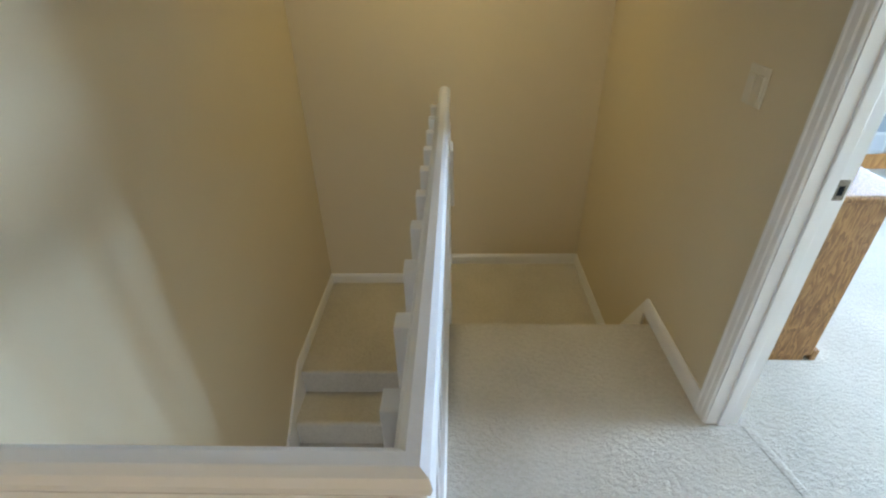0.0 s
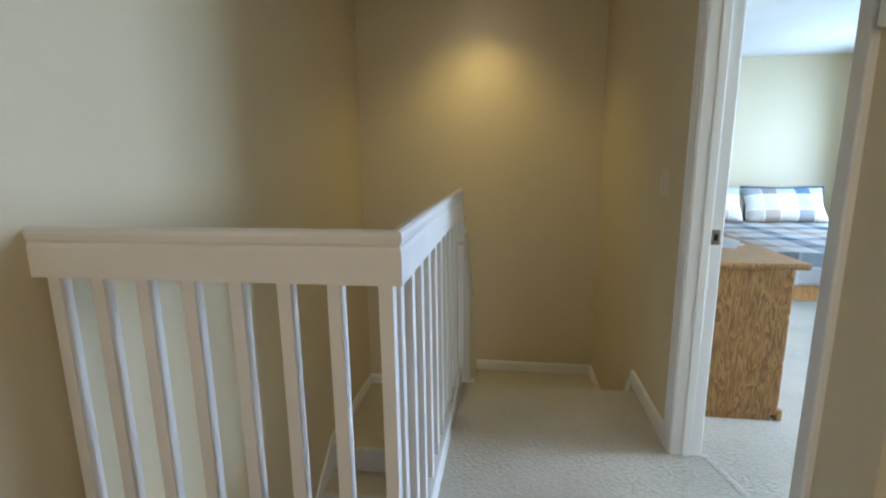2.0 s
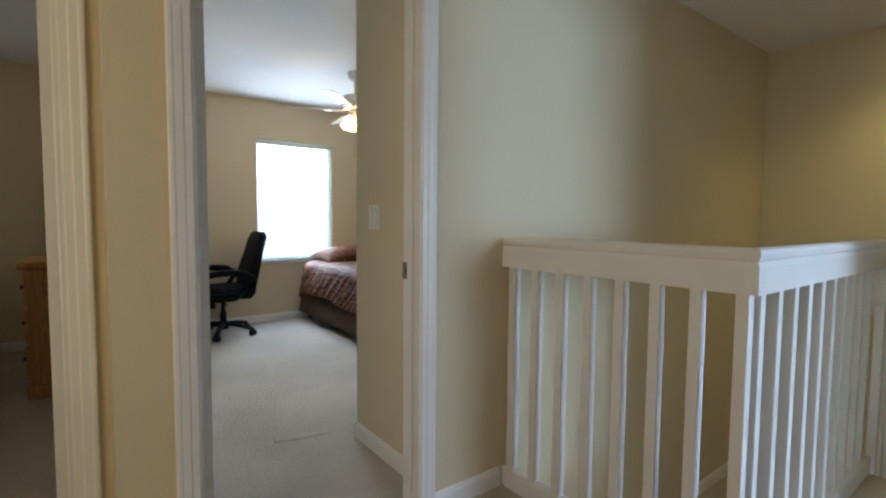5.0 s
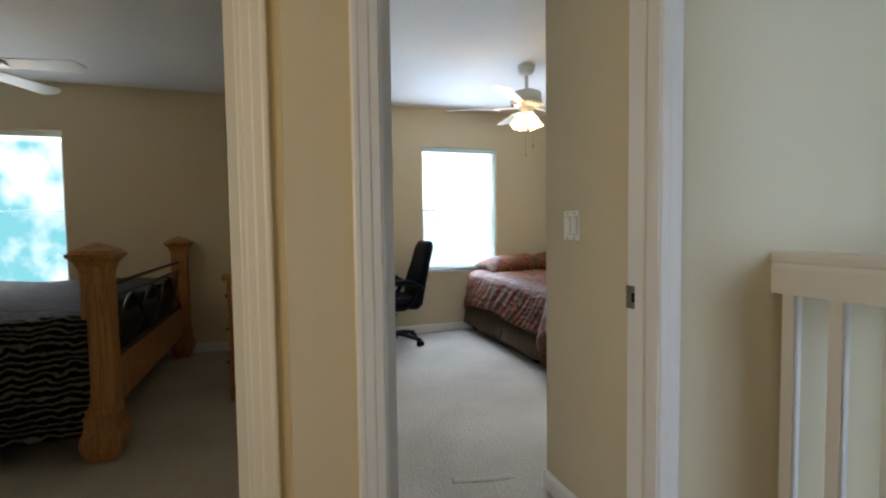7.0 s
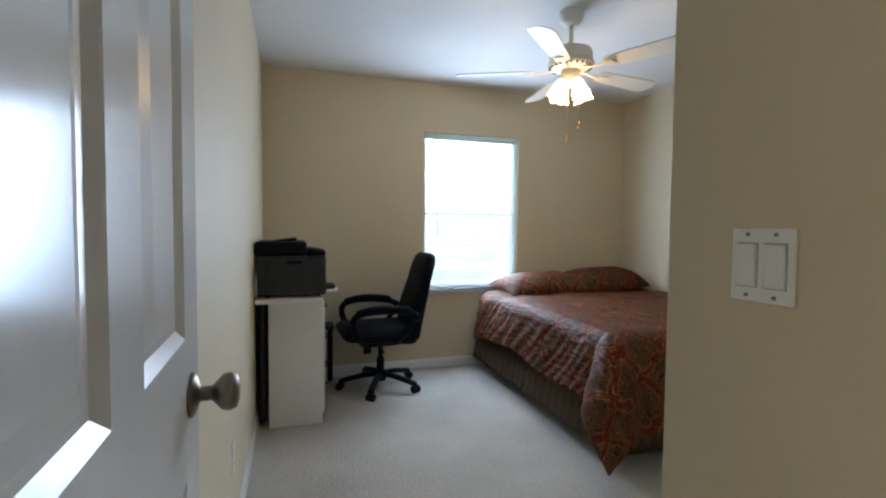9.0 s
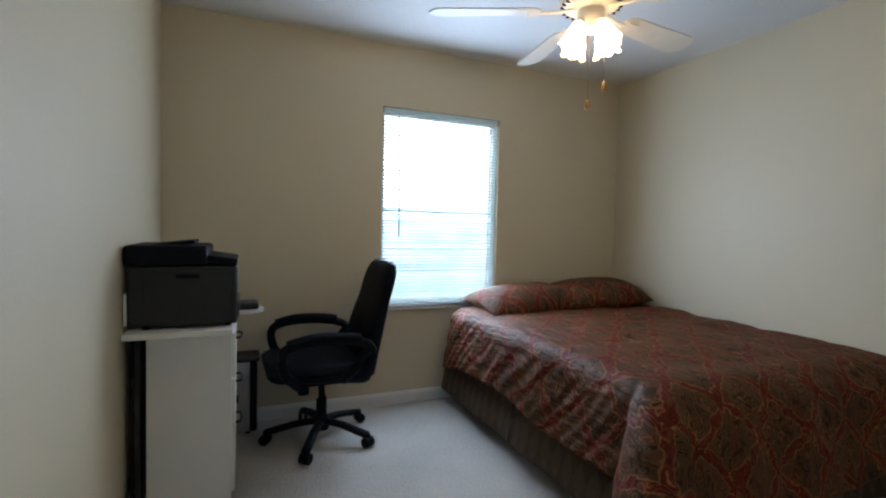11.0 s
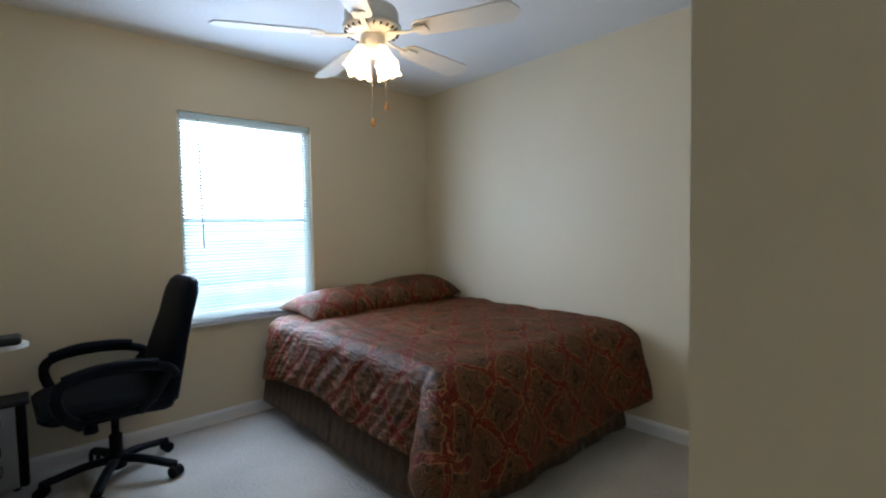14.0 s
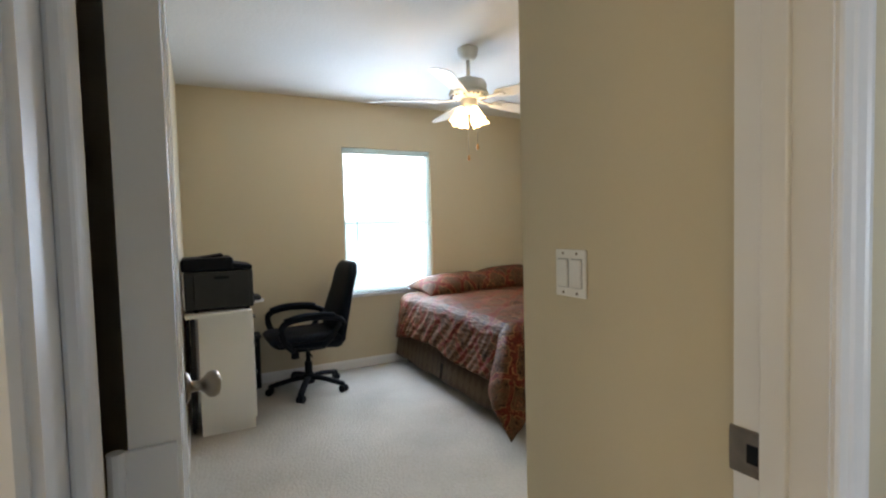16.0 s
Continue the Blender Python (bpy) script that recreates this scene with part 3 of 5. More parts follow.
def doorway(name, xf, xb, y0, y1, label, plain=None):
    """Casings on both faces of a wall that runs along y, jambs and stops inside the opening; plain names a (face, side) with no casing."""
    d = thing(name, label, "door frame", kind="structure")
    mid = (xf + xb) / 2
    part("jamb", boxes((min(xf, xb), max(xf, xb), y0 - J, y0, 0, DH)), TRIM, d)
    part("jamb", boxes((min(xf, xb), max(xf, xb), y1, y1 + J, 0, DH)), TRIM, d)
    part("head_jamb", boxes((min(xf, xb), max(xf, xb), y0 - J, y1 + J, DH, DH + J)), TRIM, d)
    part("stop", boxes((mid - 0.018, mid + 0.016, y0, y0 + 0.011, 0, DH), bevel=0.003), TRIM, d)
    part("stop", boxes((mid - 0.018, mid + 0.016, y1 - 0.011, y1, 0, DH), bevel=0.003), TRIM, d)
    part("stop", boxes((mid - 0.018, mid + 0.016, y0 + 0.011, y1 - 0.011, DH - 0.011, DH), bevel=0.003), TRIM, d)
    for x, s in ((xf, 1 if xf > xb else -1), (xb, -1 if xf > xb else 1)):
        for y, f in ((y1 + 0.005, 1), (y0 - 0.005, -1)):
            if (x, f) == plain:
                continue
            bm = casing_board(CW, DH + 0.005)
            bmesh.ops.transform(bm, matrix=Matrix.Translation((x, y, 0)) @ Matrix.Diagonal((s, f, 1, 1)), verts=bm.verts)
            part("casing", bm, TRIM, d)
        bm = casing_board(CW, y1 - y0 + 0.01 + 2 * CW)
        bmesh.ops.transform(bm, matrix=Matrix.Translation((x, y1 + 0.005 + CW, DH + 0.005)) @ Matrix.Diagonal((s, 1, 1, 1)) @ pose(0, 0, 0, 90, 0, 0), verts=bm.verts)
        part("head_casing", bm, TRIM, d)
    return d


def strike_plate(parent, x0, x1, y, z, hole, h=0.029):
    """A plate on the jamb from x0 to x1, with its latch hole and two screws."""
    bm = boxes((x0, x1, y - 0.003, y + 0.003, z - h, z + h), bevel=0.002)
    plate = part("strike_plate", bm, STRIKE, parent, "tarnished metal strike plate")
    part("latch_hole", boxes((hole - 0.007, hole + 0.007, y - 0.005, y + 0.005, z - 0.013, z + 0.013)), BLACK, plate, "dark latch hole")
    for dz in (0.007 - h, h - 0.007):
        part("screw", lathe(bmesh.new(), ((0.004, -0.0042), (0.004, 0.0042)), 8, Matrix.Translation((hole, y, z + dz)) @ pose(0, 0, 0, 90)), NICKEL, plate)
    return plate


dA = doorway("door_frame_1", XL, XA, A0, A1, "white moulded wooden door frame of the bedroom", plain=(XA, 1))
strike = strike_plate(dA, XA - 0.005, -1.057, A1, 0.953, -1.067, 0.033)
part("lip", boxes((XA - 0.0065, XA - 0.002, A1 - 0.001, A1 + 0.005, 0.928, 0.978), bevel=0.0015), STRIKE, strike)
dB = doorway("door_frame_2", XR, XB, B0, B1, "white moulded wooden door frame of the bright room")
strike_plate(dB, 0.982, 1.014, B1, 0.928, 0.997)
dC = doorway("door_frame_3", XC, XC - 0.11, C0, C1, "white moulded wooden door frame of the second bedroom")


# ---- doors ----
def panel_door(name, label, w, at, rz, knob_z=0.955, latch=True, hinges=(0.25, 1.06, 1.80)):
    """A six-panel moulded door; hinge edge at the origin, leaf along +x, thickness along y."""
    d = thing(name, label, "door", at, rz)
    t, h, st, mid = 0.0175, 2.02, 0.105, 0.095
    rows = ((0.22, 0.845), (1.045, 1.62), (1.72, 1.91))
    bm = bmesh.new()
    cols = ((st, (w - mid) / 2), ((w + mid) / 2, w - st))
    box(bm, 0, st, -t, t, 0, h)
    box(bm, w - st, w, -t, t, 0, h)
    box(bm, cols[0][1], cols[1][0], -t, t, 0, h)
    for x0, x1 in cols:
        z = 0
        for a, b in rows:
            box(bm, x0, x1, -t, t, z, a)
            z = b
        box(bm, x0, x1, -t, t, z, h)
    part("leaf", bm, DOOR_PAINT, d)
    for x0, x1 in cols:
        for a, b in rows:
            bm = bmesh.new()
            for s in (-1, 1):
                rings = []
                for inset, depth in ((0.0, t), (0.004, 0.0155), (0.016, 0.0085), (0.026, 0.0080), (0.052, 0.0145), (0.054, 0.0150)):
                    rings.append([bm.verts.new((x, s * depth, z)) for x, z in ((x0 + inset, a + inset), (x1 - inset, a + inset), (x1 - inset, b - inset), (x0 + inset, b - inset))])
                for u, v in zip(rings, rings[1:]):
                    for k in range(4):
                        bm.faces.new((u[k], u[(k + 1) % 4], v[(k + 1) % 4], v[k]))
                bm.faces.new(rings[-1])
            part("panel", bm, DOOR_PAINT, d)
    for z in hinges:
        hinge = part("hinge", boxes((-0.0036, 0.001, -t + 0.003, t + 0.004, z - 0.045, z + 0.045), bevel=0.001), TRIM, d, "painted butt hinge")
        part("knuckle", rod(bmesh.new(), (-0.003, t + 0.008, z - 0.046), (-0.003, t + 0.008, z + 0.046), 0.006, n=10), TRIM, hinge)
        for dz in (-0.03, 0.0, 0.03):
            part("screw", rod(bmesh.new(), (-0.0032, 0.004 - 0.006 * (dz == 0), z + dz), (-0.001, 0.004 - 0.006 * (dz == 0), z + dz), 0.0045, n=10), PLATE, hinge)
    if latch:
        k = part("door_knob", lathe(bmesh.new(), ((0.032, 0), (0.032, 0.004), (0.024, 0.009), (0.011, 0.012), (0.011, 0.028), (0.017, 0.034), (0.026, 0.042), (0.028, 0.052), (0.024, 0.062), (0.012, 0.066)), 24,
                 Matrix.Translation((w - 0.065, -t, knob_z)) @ pose(0, 0, 0, 90)), NICKEL, d, "satin nickel door knob", smooth=True)
        part("latch_plate", boxes((w, w + 0.0015, -0.013, 0.013, knob_z - 0.028, knob_z + 0.028)), NICKEL, d)
    return d


panel_door("bedroom_door", "white six-panel door standing open against the wall", 0.725, (XL - 0.135, A0 + 0.034, 0.012), 181.7)
panel_door("second_bedroom_door", "white six-panel door standing open", 0.74, (XC - 0.118, C1 - 0.024, 0.012), 182, latch=False, hinges=())


# ---- louvred closet doors ----
def louvre_leaf(y0, y1, x, label):
    """A louvred bifold leaf facing -x."""
    d = thing("louvre_door", label, "closet door", (x, y0, 0.012), group="leaves of the louvred closet")
    w, h, st = y1 - y0, DH - 0.03, 0.055
    for a, b in ((0, st), (w - st, w)):
        part("stile", boxes((0, 0.028, a, b, 0, h), bevel=0.003), TRIM, d)
    for a, b in ((0, 0.17), (0.98, 1.08), (h - 0.09, h)):
        part("rail", boxes((0.001, 0.027, st, w - st, a, b), bevel=0.002), TRIM, d)
    sm = boxes((-0.016, 0.016, st, w - st, -0.0035, 0.0035), bevel=0.002)
    slat = mesh_of(sm, "louvre_slat", TRIM)
    for a, b in ((0.17, 0.98), (1.08, h - 0.09)):
        n = int((b - a) / 0.032)
        for i in range(n):
            o = new("louvre_slat", slat)
            o.parent = d
            o.matrix_basis = pose(0.014, 0, a + (i + 0.5) * (b - a) / n, 0, -38, 0)
    return d


LM = (LY0 + LY1) / 2
louvre_leaf(LM + 0.002, LY1 - 0.004, XR + 0.030, "white louvred bifold closet door, closed")
louvre_leaf(LY0 + 0.004, LM - 0.002, XR + 0.030, "white louvred bifold closet door, closed")


# ---- railing ----
rail = thing("stair_railing", "white painted wooden railing with square balusters beside the stairwell", "railing")
RF, RS, RE = -0.472, -0.022, 0.96           # outer faces of the front and side runs, end of the side run


def profile_run(bm, prof, a, b, mitre_a=0, mitre_b=0):
    """Sweep a profile of (outward, up) from a to b; outward is to the right of the way."""
    a, b = Vector(a), Vector(b)
    d = (b - a).normalized()
    n = Vector((d.y, -d.x, 0)).normalized()
    ra = [bm.verts.new(a + n * u + Vector((0, 0, w)) + d * u * mitre_a) for u, w in prof]
    rb = [bm.verts.new(b + n * u + Vector((0, 0, w)) + d * u * mitre_b) for u, w in prof]
    k = len(prof)
    for i in range(k):
        bm.faces.new((ra[i], ra[(i + 1) % k], rb[(i + 1) % k], rb[i]))
    bm.faces.new(ra)
    bm.faces.new(rb)
    return bm


CAP = ((-0.034, 1.043), (-0.036, 1.062), (-0.030, 1.077), (-0.022, 1.082), (-0.008, 1.082), (0.001, 1.077), (0.004, 1.066), (0.001, 1.052), (-0.003, 1.047), (-0.006, 1.043))
FAS = ((-0.022, 0.955), (-0.022, 1.043), (-0.003, 1.043), (-0.001, 1.038), (0.001, 1.030), (0.001, 0.955))
SHOE = ((-0.064, 0.0), (-0.064, 0.070), (-0.058, 0.076), (-0.016, 0.076), (-0.010, 0.070), (-0.010, 0.0))
for nm, prof in (("cap_rail", CAP), ("fascia", FAS), ("base_rail", SHOE)):
    bm = bmesh.new()
    profile_run(bm, prof, (XL, RF, 0), (RS, RF, 0), 0, 1)
    part(nm, bm, TRIM, rail)
    bm = bmesh.new()
    profile_run(bm, prof, (RS, RF, 0), (RS, RE if nm != "base_rail" else STEP + 0.01, 0), -1, 0)
    part(nm, bm, TRIM, rail)
bm = boxes((-0.0175, 0.0175, -0.0175, 0.0175, 0, 0.955), bevel=0.002)
bal = mesh_of(bm, "baluster", TRIM)


def baluster(x, y, z, k=1.0):
    o = new("baluster", bal)
    o.parent = rail
    o.matrix_basis = Matrix.Translation((x, y, z)) @ Matrix.Diagonal((1, 1, k, 1))


for i in range(8):
    baluster(-0.945 + i * 0.1255, RF + 0.040, 0.076)
for i in range(10):
    baluster(RS - 0.045, RF + 0.125 + i * 0.139, 0.076)
# sloping handrail of the upper steps
part("end_bracket", boxes((RS - 0.046, RS + 0.004, RE - 0.004, RE + 0.02, 0.80, 0.955), bevel=0.004), TRIM, rail, "white end block of the rail")
part("screw", rod(bmesh.new(), (RS + 0.003, RE + 0.008, 0.925), (RS + 0.0065, RE + 0.008, 0.925), 0.005, n=8), STRIKE, rail)
bm = bmesh.new()
p0, p1 = Vector((RS - 0.022, RE + 0.02, 0.86)), Vector((RS - 0.022, 1.52, 0.36))
dv = (p1 - p0).normalized()
box(bm, -0.024, 0.024, -0.035, 0.035, 0, (p1 - p0).length, bevel=0.008, m=Matrix.Translation(p0) @ dv.to_track_quat("Z", "X").to_matrix().to_4x4())
part("sloping_handrail", bm, TRIM, rail)
for i in range(4):
    y = RE + 0.10 + i * 0.125
    top = 0.86 - 0.893 * (y - RE - 0.02) - 0.02
    base = -0.18 * (1 + int((y - STEP) / 0.2))
    baluster(RS - 0.022, y, base, (top - base) / 0.955)


# ---- windows ----
def window_unit(name, label, x, out, y0, y1, z0, z1, blind=True, tilt=38):
    """A single-hung vinyl window in a wall that runs along y, with its sill and mini blind; out: -1 or +1 to the outside."""
    w = thing(name, label, "window", kind="structure")
    xo = x + out * 0.072
    lo, hi = sorted((xo - 0.025, xo + 0.025))
    fr = part("window_frame", boxes((lo, hi, y0, y0 + 0.028, z0, z1), (lo, hi, y1 - 0.028, y1, z0, z1), (lo, hi, y0 + 0.028, y1 - 0.028, z0, z0 + 0.045), (lo, hi, y0 + 0.028, y1 - 0.028, z1 - 0.045, z1), bevel=0.003), VINYL, w)
    zm = (z0 + z1) / 2 - 0.01
    part("meeting_rail", boxes((lo - 0.004, hi + 0.004, y0 + 0.028, y1 - 0.028, zm - 0.004, zm + 0.004), bevel=0.001), SLAT, w)
    for a, b in ((z0 + 0.045, zm - 0.012), (zm + 0.012, z1 - 0.045)):
        g = part("pane", boxes((xo - 0.003, xo + 0.003, y0 + 0.028, y1 - 0.028, a, b)), GLASS, w)
        g.visible_shadow = False
    ins = x - out * 0.045
    a, b = sorted((ins, xo - out * 0.025))
    part("window_sill", boxes((a, b, y0 - 0.0, y1 + 0.0, z0 - 0.0, z0 + 0.016), (min(ins, x), max(ins, x), y0 - 0.025, y1 + 0.025, z0 - 0.012, z0 + 0.016), bevel=0.004), TRIM, w, "white painted sill")
    if blind:
        xb_ = x + out * 0.020
        bl = tagged(new("mini_blind"), "white vinyl mini blind with open slats in the window", "blind")
        part("head_rail", boxes((xb_ - 0.013, xb_ + 0.013, y0 + 0.008, y1 - 0.008, z1 - 0.03, z1 - 0.003), bevel=0.003), SLAT, bl)
        part("bottom_rail", boxes((xb_ - 0.012, xb_ + 0.012, y0 + 0.012, y1 - 0.012, z0 + 0.025, z0 + 0.04), bevel=0.003), SLAT, bl)
        sm = bmesh.new()
        cr = [(-0.0125, 0.0), (-0.006, 0.0016), (0.0, 0.0022), (0.006, 0.0016), (0.0125, 0.0)]
        rows = [[sm.verts.new((u, y, v)) for u, v in cr] for y in (y0 + 0.005, y1 - 0.005)]
        for i in range(4):
            sm.faces.new((rows[0][i], rows[0][i + 1], rows[1][i + 1], rows[1][i]))
        r = bmesh.ops.solidify(sm, geom=list(sm.faces), thickness=0.0004)
        slat = mesh_of(sm, "slat", SLAT)
        z = z0 + 0.055
        while z < z1 - 0.035:
            o = new("slat", slat)
            o.parent = bl
            o.matrix_basis = pose(xb_, 0, z, 0, -out * tilt, 0)
            z += 0.0215
        for y in (y0 + 0.15, y1 - 0.15):
            part("ladder_cord", rod(bmesh.new(), (xb_, y, z0 + 0.04), (xb_, y, z1 - 0.03), 0.0008, n=5), SLAT, bl)
        part("wand", rod(bmesh.new(), (xb_ - out * 0.02, y0 + 0.115, z1 - 0.05), (xb_ - out * 0.02, y0 + 0.125, z1 - 0.87), 0.0042, n=8), CHARCOAL, bl, "thin dark tilt wand")
    return w


window_unit("window_1", "white single-hung window above the carpet between desk and bed", XW, -1, WY0, WY1, WZ0, WZ1)
window_unit("window_2", "bright single-hung window of the second bedroom", XW, -1, CY0, CY1, WZ0, WZ1, blind=False)
window_unit("window_3", "bright white window of the plaid bedroom", RX1, 1, BWY0, BWY1, BWZ0, BWZ1)

window_unit("window_4", "bright white side window of the plaid bedroom", RX1, 1, 0.0, 1.3, BWZ0, BWZ1, blind=False)


# ---- the view outside ----
def distance(name, x, y0, y1, label, tint, split=1.35, low=2.6):
    m, t, p = material(name + "_glow")
    n, l = t.nodes, t.links
    co = n.new("ShaderNodeTexCoord")
    nz = n.new("ShaderNodeTexNoise")
    nz.inputs["Scale"].default_value, nz.inputs["Detail"].default_value = 1.3, 6
    l.new(co.outputs["Object"], nz.inputs["Vector"])
    ramp = n.new("ShaderNodeValToRGB")
    ramp.color_ramp.elements[0].position, ramp.color_ramp.elements[1].position = 0.40, 0.62
    ramp.color_ramp.elements[0].color, ramp.color_ramp.elements[1].color = (*tint, 1), (0.93, 0.98, 1.0, 1)
    l.new(nz.outputs["Fac"], ramp.inputs[0])
    sep = n.new("ShaderNodeSeparateXYZ")
    l.new(co.outputs["Object"], sep.inputs[0])
    up_ = n.new("ShaderNodeMapRange")
    up_.inputs[1].default_value, up_.inputs[2].default_value = split, split + 0.3
    l.new(sep.outputs[2], up_.inputs[0])
    mix = n.new("ShaderNodeMixRGB")
    mix.inputs[2].default_value = (0.95, 0.985, 1.0, 1)
    l.new(up_.outputs[0], mix.inputs[0])
    l.new(ramp.outputs[0], mix.inputs[1])
    l.new(mix.outputs[0], p.inputs["Emission Color"])
    p.inputs["Base Color"].default_value = (0, 0, 0, 1)
    glow = n.new("ShaderNodeMapRange")
    glow.inputs[3].default_value, glow.inputs[4].default_value = low, 10.0
    l.new(up_.outputs[0], glow.inputs[0])
    l.new(glow.outputs[0], p.inputs["Emission Strength"])
    tagged(part(name, boxes((x - 0.05, x + 0.05, y0, y1, -3, 7)), m), label, "backdrop", kind="structure")


distance("backdrop_west", -12.0, -3.5, 8, "bright hazy daylight over pale foliage outside", (0.46, 0.76, 0.80), 1.35, 3.6)
distance("backdrop_southwest", -12.0, -14, -3.55, "pale teal foliage in hazy daylight outside", (0.22, 0.56, 0.60), 3.0, 1.3)
distance("backdrop_east", 12.0, -2, 12, "bright hazy daylight outside", (0.6, 0.85, 0.95))
setting("ground", boxes((-60, 60, -60, 60, -3.2, -3.0)), mottled("lawn", (0.06, 0.09, 0.03), (0.09, 0.12, 0.05), 0.9, 0.5, 8, 0.2), "lawn far below the windows", "ground")


# ---- bedroom: bed ----
def soft_grid(nx, ny, f, thick=0.0):
    """A cloth sheet from f(u, v) -> point, u and v from 0 to 1, with its flat lengths as UV."""
    bm = bmesh.new()
    uv = bm.loops.layers.uv.new("UVMap")
    g = [[bm.verts.new(f(i / nx, j / ny)[0]) for j in range(ny + 1)] for i in range(nx + 1)]
    for i in range(nx):
        for j in range(ny):
            face = bm.faces.new((g[i][j], g[i + 1][j], g[i + 1][j + 1], g[i][j + 1]))
            for lp, (a, b) in zip(face.loops, ((i, j), (i + 1, j), (i + 1, j + 1), (i, j + 1))):
                lp[uv].uv = f(a / nx, b / ny)[1]
    return bm


def cushion(sx, sy, sz, nx=20, ny=16, sag=0.0, seed=0.0):
    """A stuffed pillow: two bulged sheets closed at the seam."""
    bm = bmesh.new()
    uv = bm.loops.layers.uv.new("UVMap")
    for s in (1, -1):
        g = []
        for i in range(nx + 1):
            row = []
            for j in range(ny + 1):
                u, v = 2 * i / nx - 1, 2 * j / ny - 1
                b = max(0.0, (1 - abs(u) ** 3.2) * (1 - abs(v) ** 3.2)) ** 0.55
                pinch = 1 - 0.07 * (1 - abs(u)) * abs(v) ** 6 - 0.07 * (1 - abs(v)) * abs(u) ** 6
                w = noise.noise(Vector((u * 2.4 + seed, v * 2.4, s + seed))) * 0.12 * b
                row.append(bm.verts.new((u * sx / 2 * pinch, v * sy / 2 * pinch, s * (b * sz / 2) * (1 + w) - sag * u * u)))
            g.append(row)
        for i in range(nx):
            for j in range(ny):
                face = bm.faces.new((g[i][j], g[i + 1][j], g[i + 1][j + 1], g[i][j + 1]))
                for lp in face.loops:
                    lp[uv].uv = (lp.vert.co.x + seed, lp.vert.co.y + 0.37 * s)
    bmesh.ops.remove_doubles(bm, verts=bm.verts, dist=0.0005)
    return bm


BX0, BX1, BY0, BY1, BZ = -4.87, -2.965, 0.13, 1.60, 0.69
bed = thing("bed", "double bed with a brown pleated skirt, on black casters", "bed")
part("mattress", boxes((BX0, BX1 - 0.12, BY0 + 0.04, BY1, 0.36, BZ - 0.085), bevel=0.05), SHEET, bed, "white mattress")
part("box_spring", boxes((BX0, BX1, BY0 + 0.02, BY1, 0.16, 0.36), bevel=0.02), SKIRT, bed)
for x in (-3.46, -4.80):
    for y in (BY0 + 0.05, BY1 - 0.1):
        leg = part("bed_leg", rod(bmesh.new(), (x, y, 0.05), (x, y, 0.17), 0.02), BLACK, bed, "black caster leg")
        part("caster", rod(bmesh.new(), (x - 0.018, y, 0.03), (x + 0.018, y, 0.03), 0.03, n=16), BLACK, leg)


def skirt_panel(x0, y0, x1, y1, z0, z1, waves, seed):
    d = Vector((x1 - x0, y1 - y0, 0))
    n = Vector((d.y, -d.x, 0)).normalized()
    k = max(12, int(d.length * 45))

    def f(u, v):
        a = 0.006 * math.sin(u * waves) + 0.010 * noise.noise(Vector((u * 5, v * 2, seed)))
        flare = 0.015 + 0.05 * (1 - v)
        p = Vector((x0, y0, 0)) + d * u + n * (a * (1.3 - v) + flare)
        return Vector((p.x, p.y, z0 + (z1 - z0) * v + 0.006 * math.sin(u * waves * 0.7) * (1 - v))), (u * d.length, v * (z1 - z0))
    bm = soft_grid(k, 6, f)
    bmesh.ops.solidify(bm, geom=list(bm.faces), thickness=0.003)
    return bm


for a, b, s in ((BX0, -3.955, 1.0), (-3.935, BX1 + 0.03, 2.0)):
    part("skirt_panel", skirt_panel(a, BY0 - 0.005, b, BY0 - 0.005, 0.085, 0.40, 14 * (b - a), s), SKIRT, bed, "brown pleated skirt panel", smooth=True)
for a, b, s in ((BY0 - 0.005, 0.985, 3.0), (1.005, BY1 - 0.16, 4.0)):
    part("skirt_panel", skirt_panel(BX1 - 0.03, a, BX1 - 0.03, b, 0.09, 0.42, 20 * (b - a), s), SKIRT, bed, "brown pleated skirt panel", smooth=True)

# comforter: draped over the side and the foot
SIDE, FOOT = 0.39, 0.40
EX, EY = BX1 - 0.15, BY0 + 0.035
WX, WY = BX1 - BX0 - 0.10 + FOOT, BY1 - BY0 + SIDE


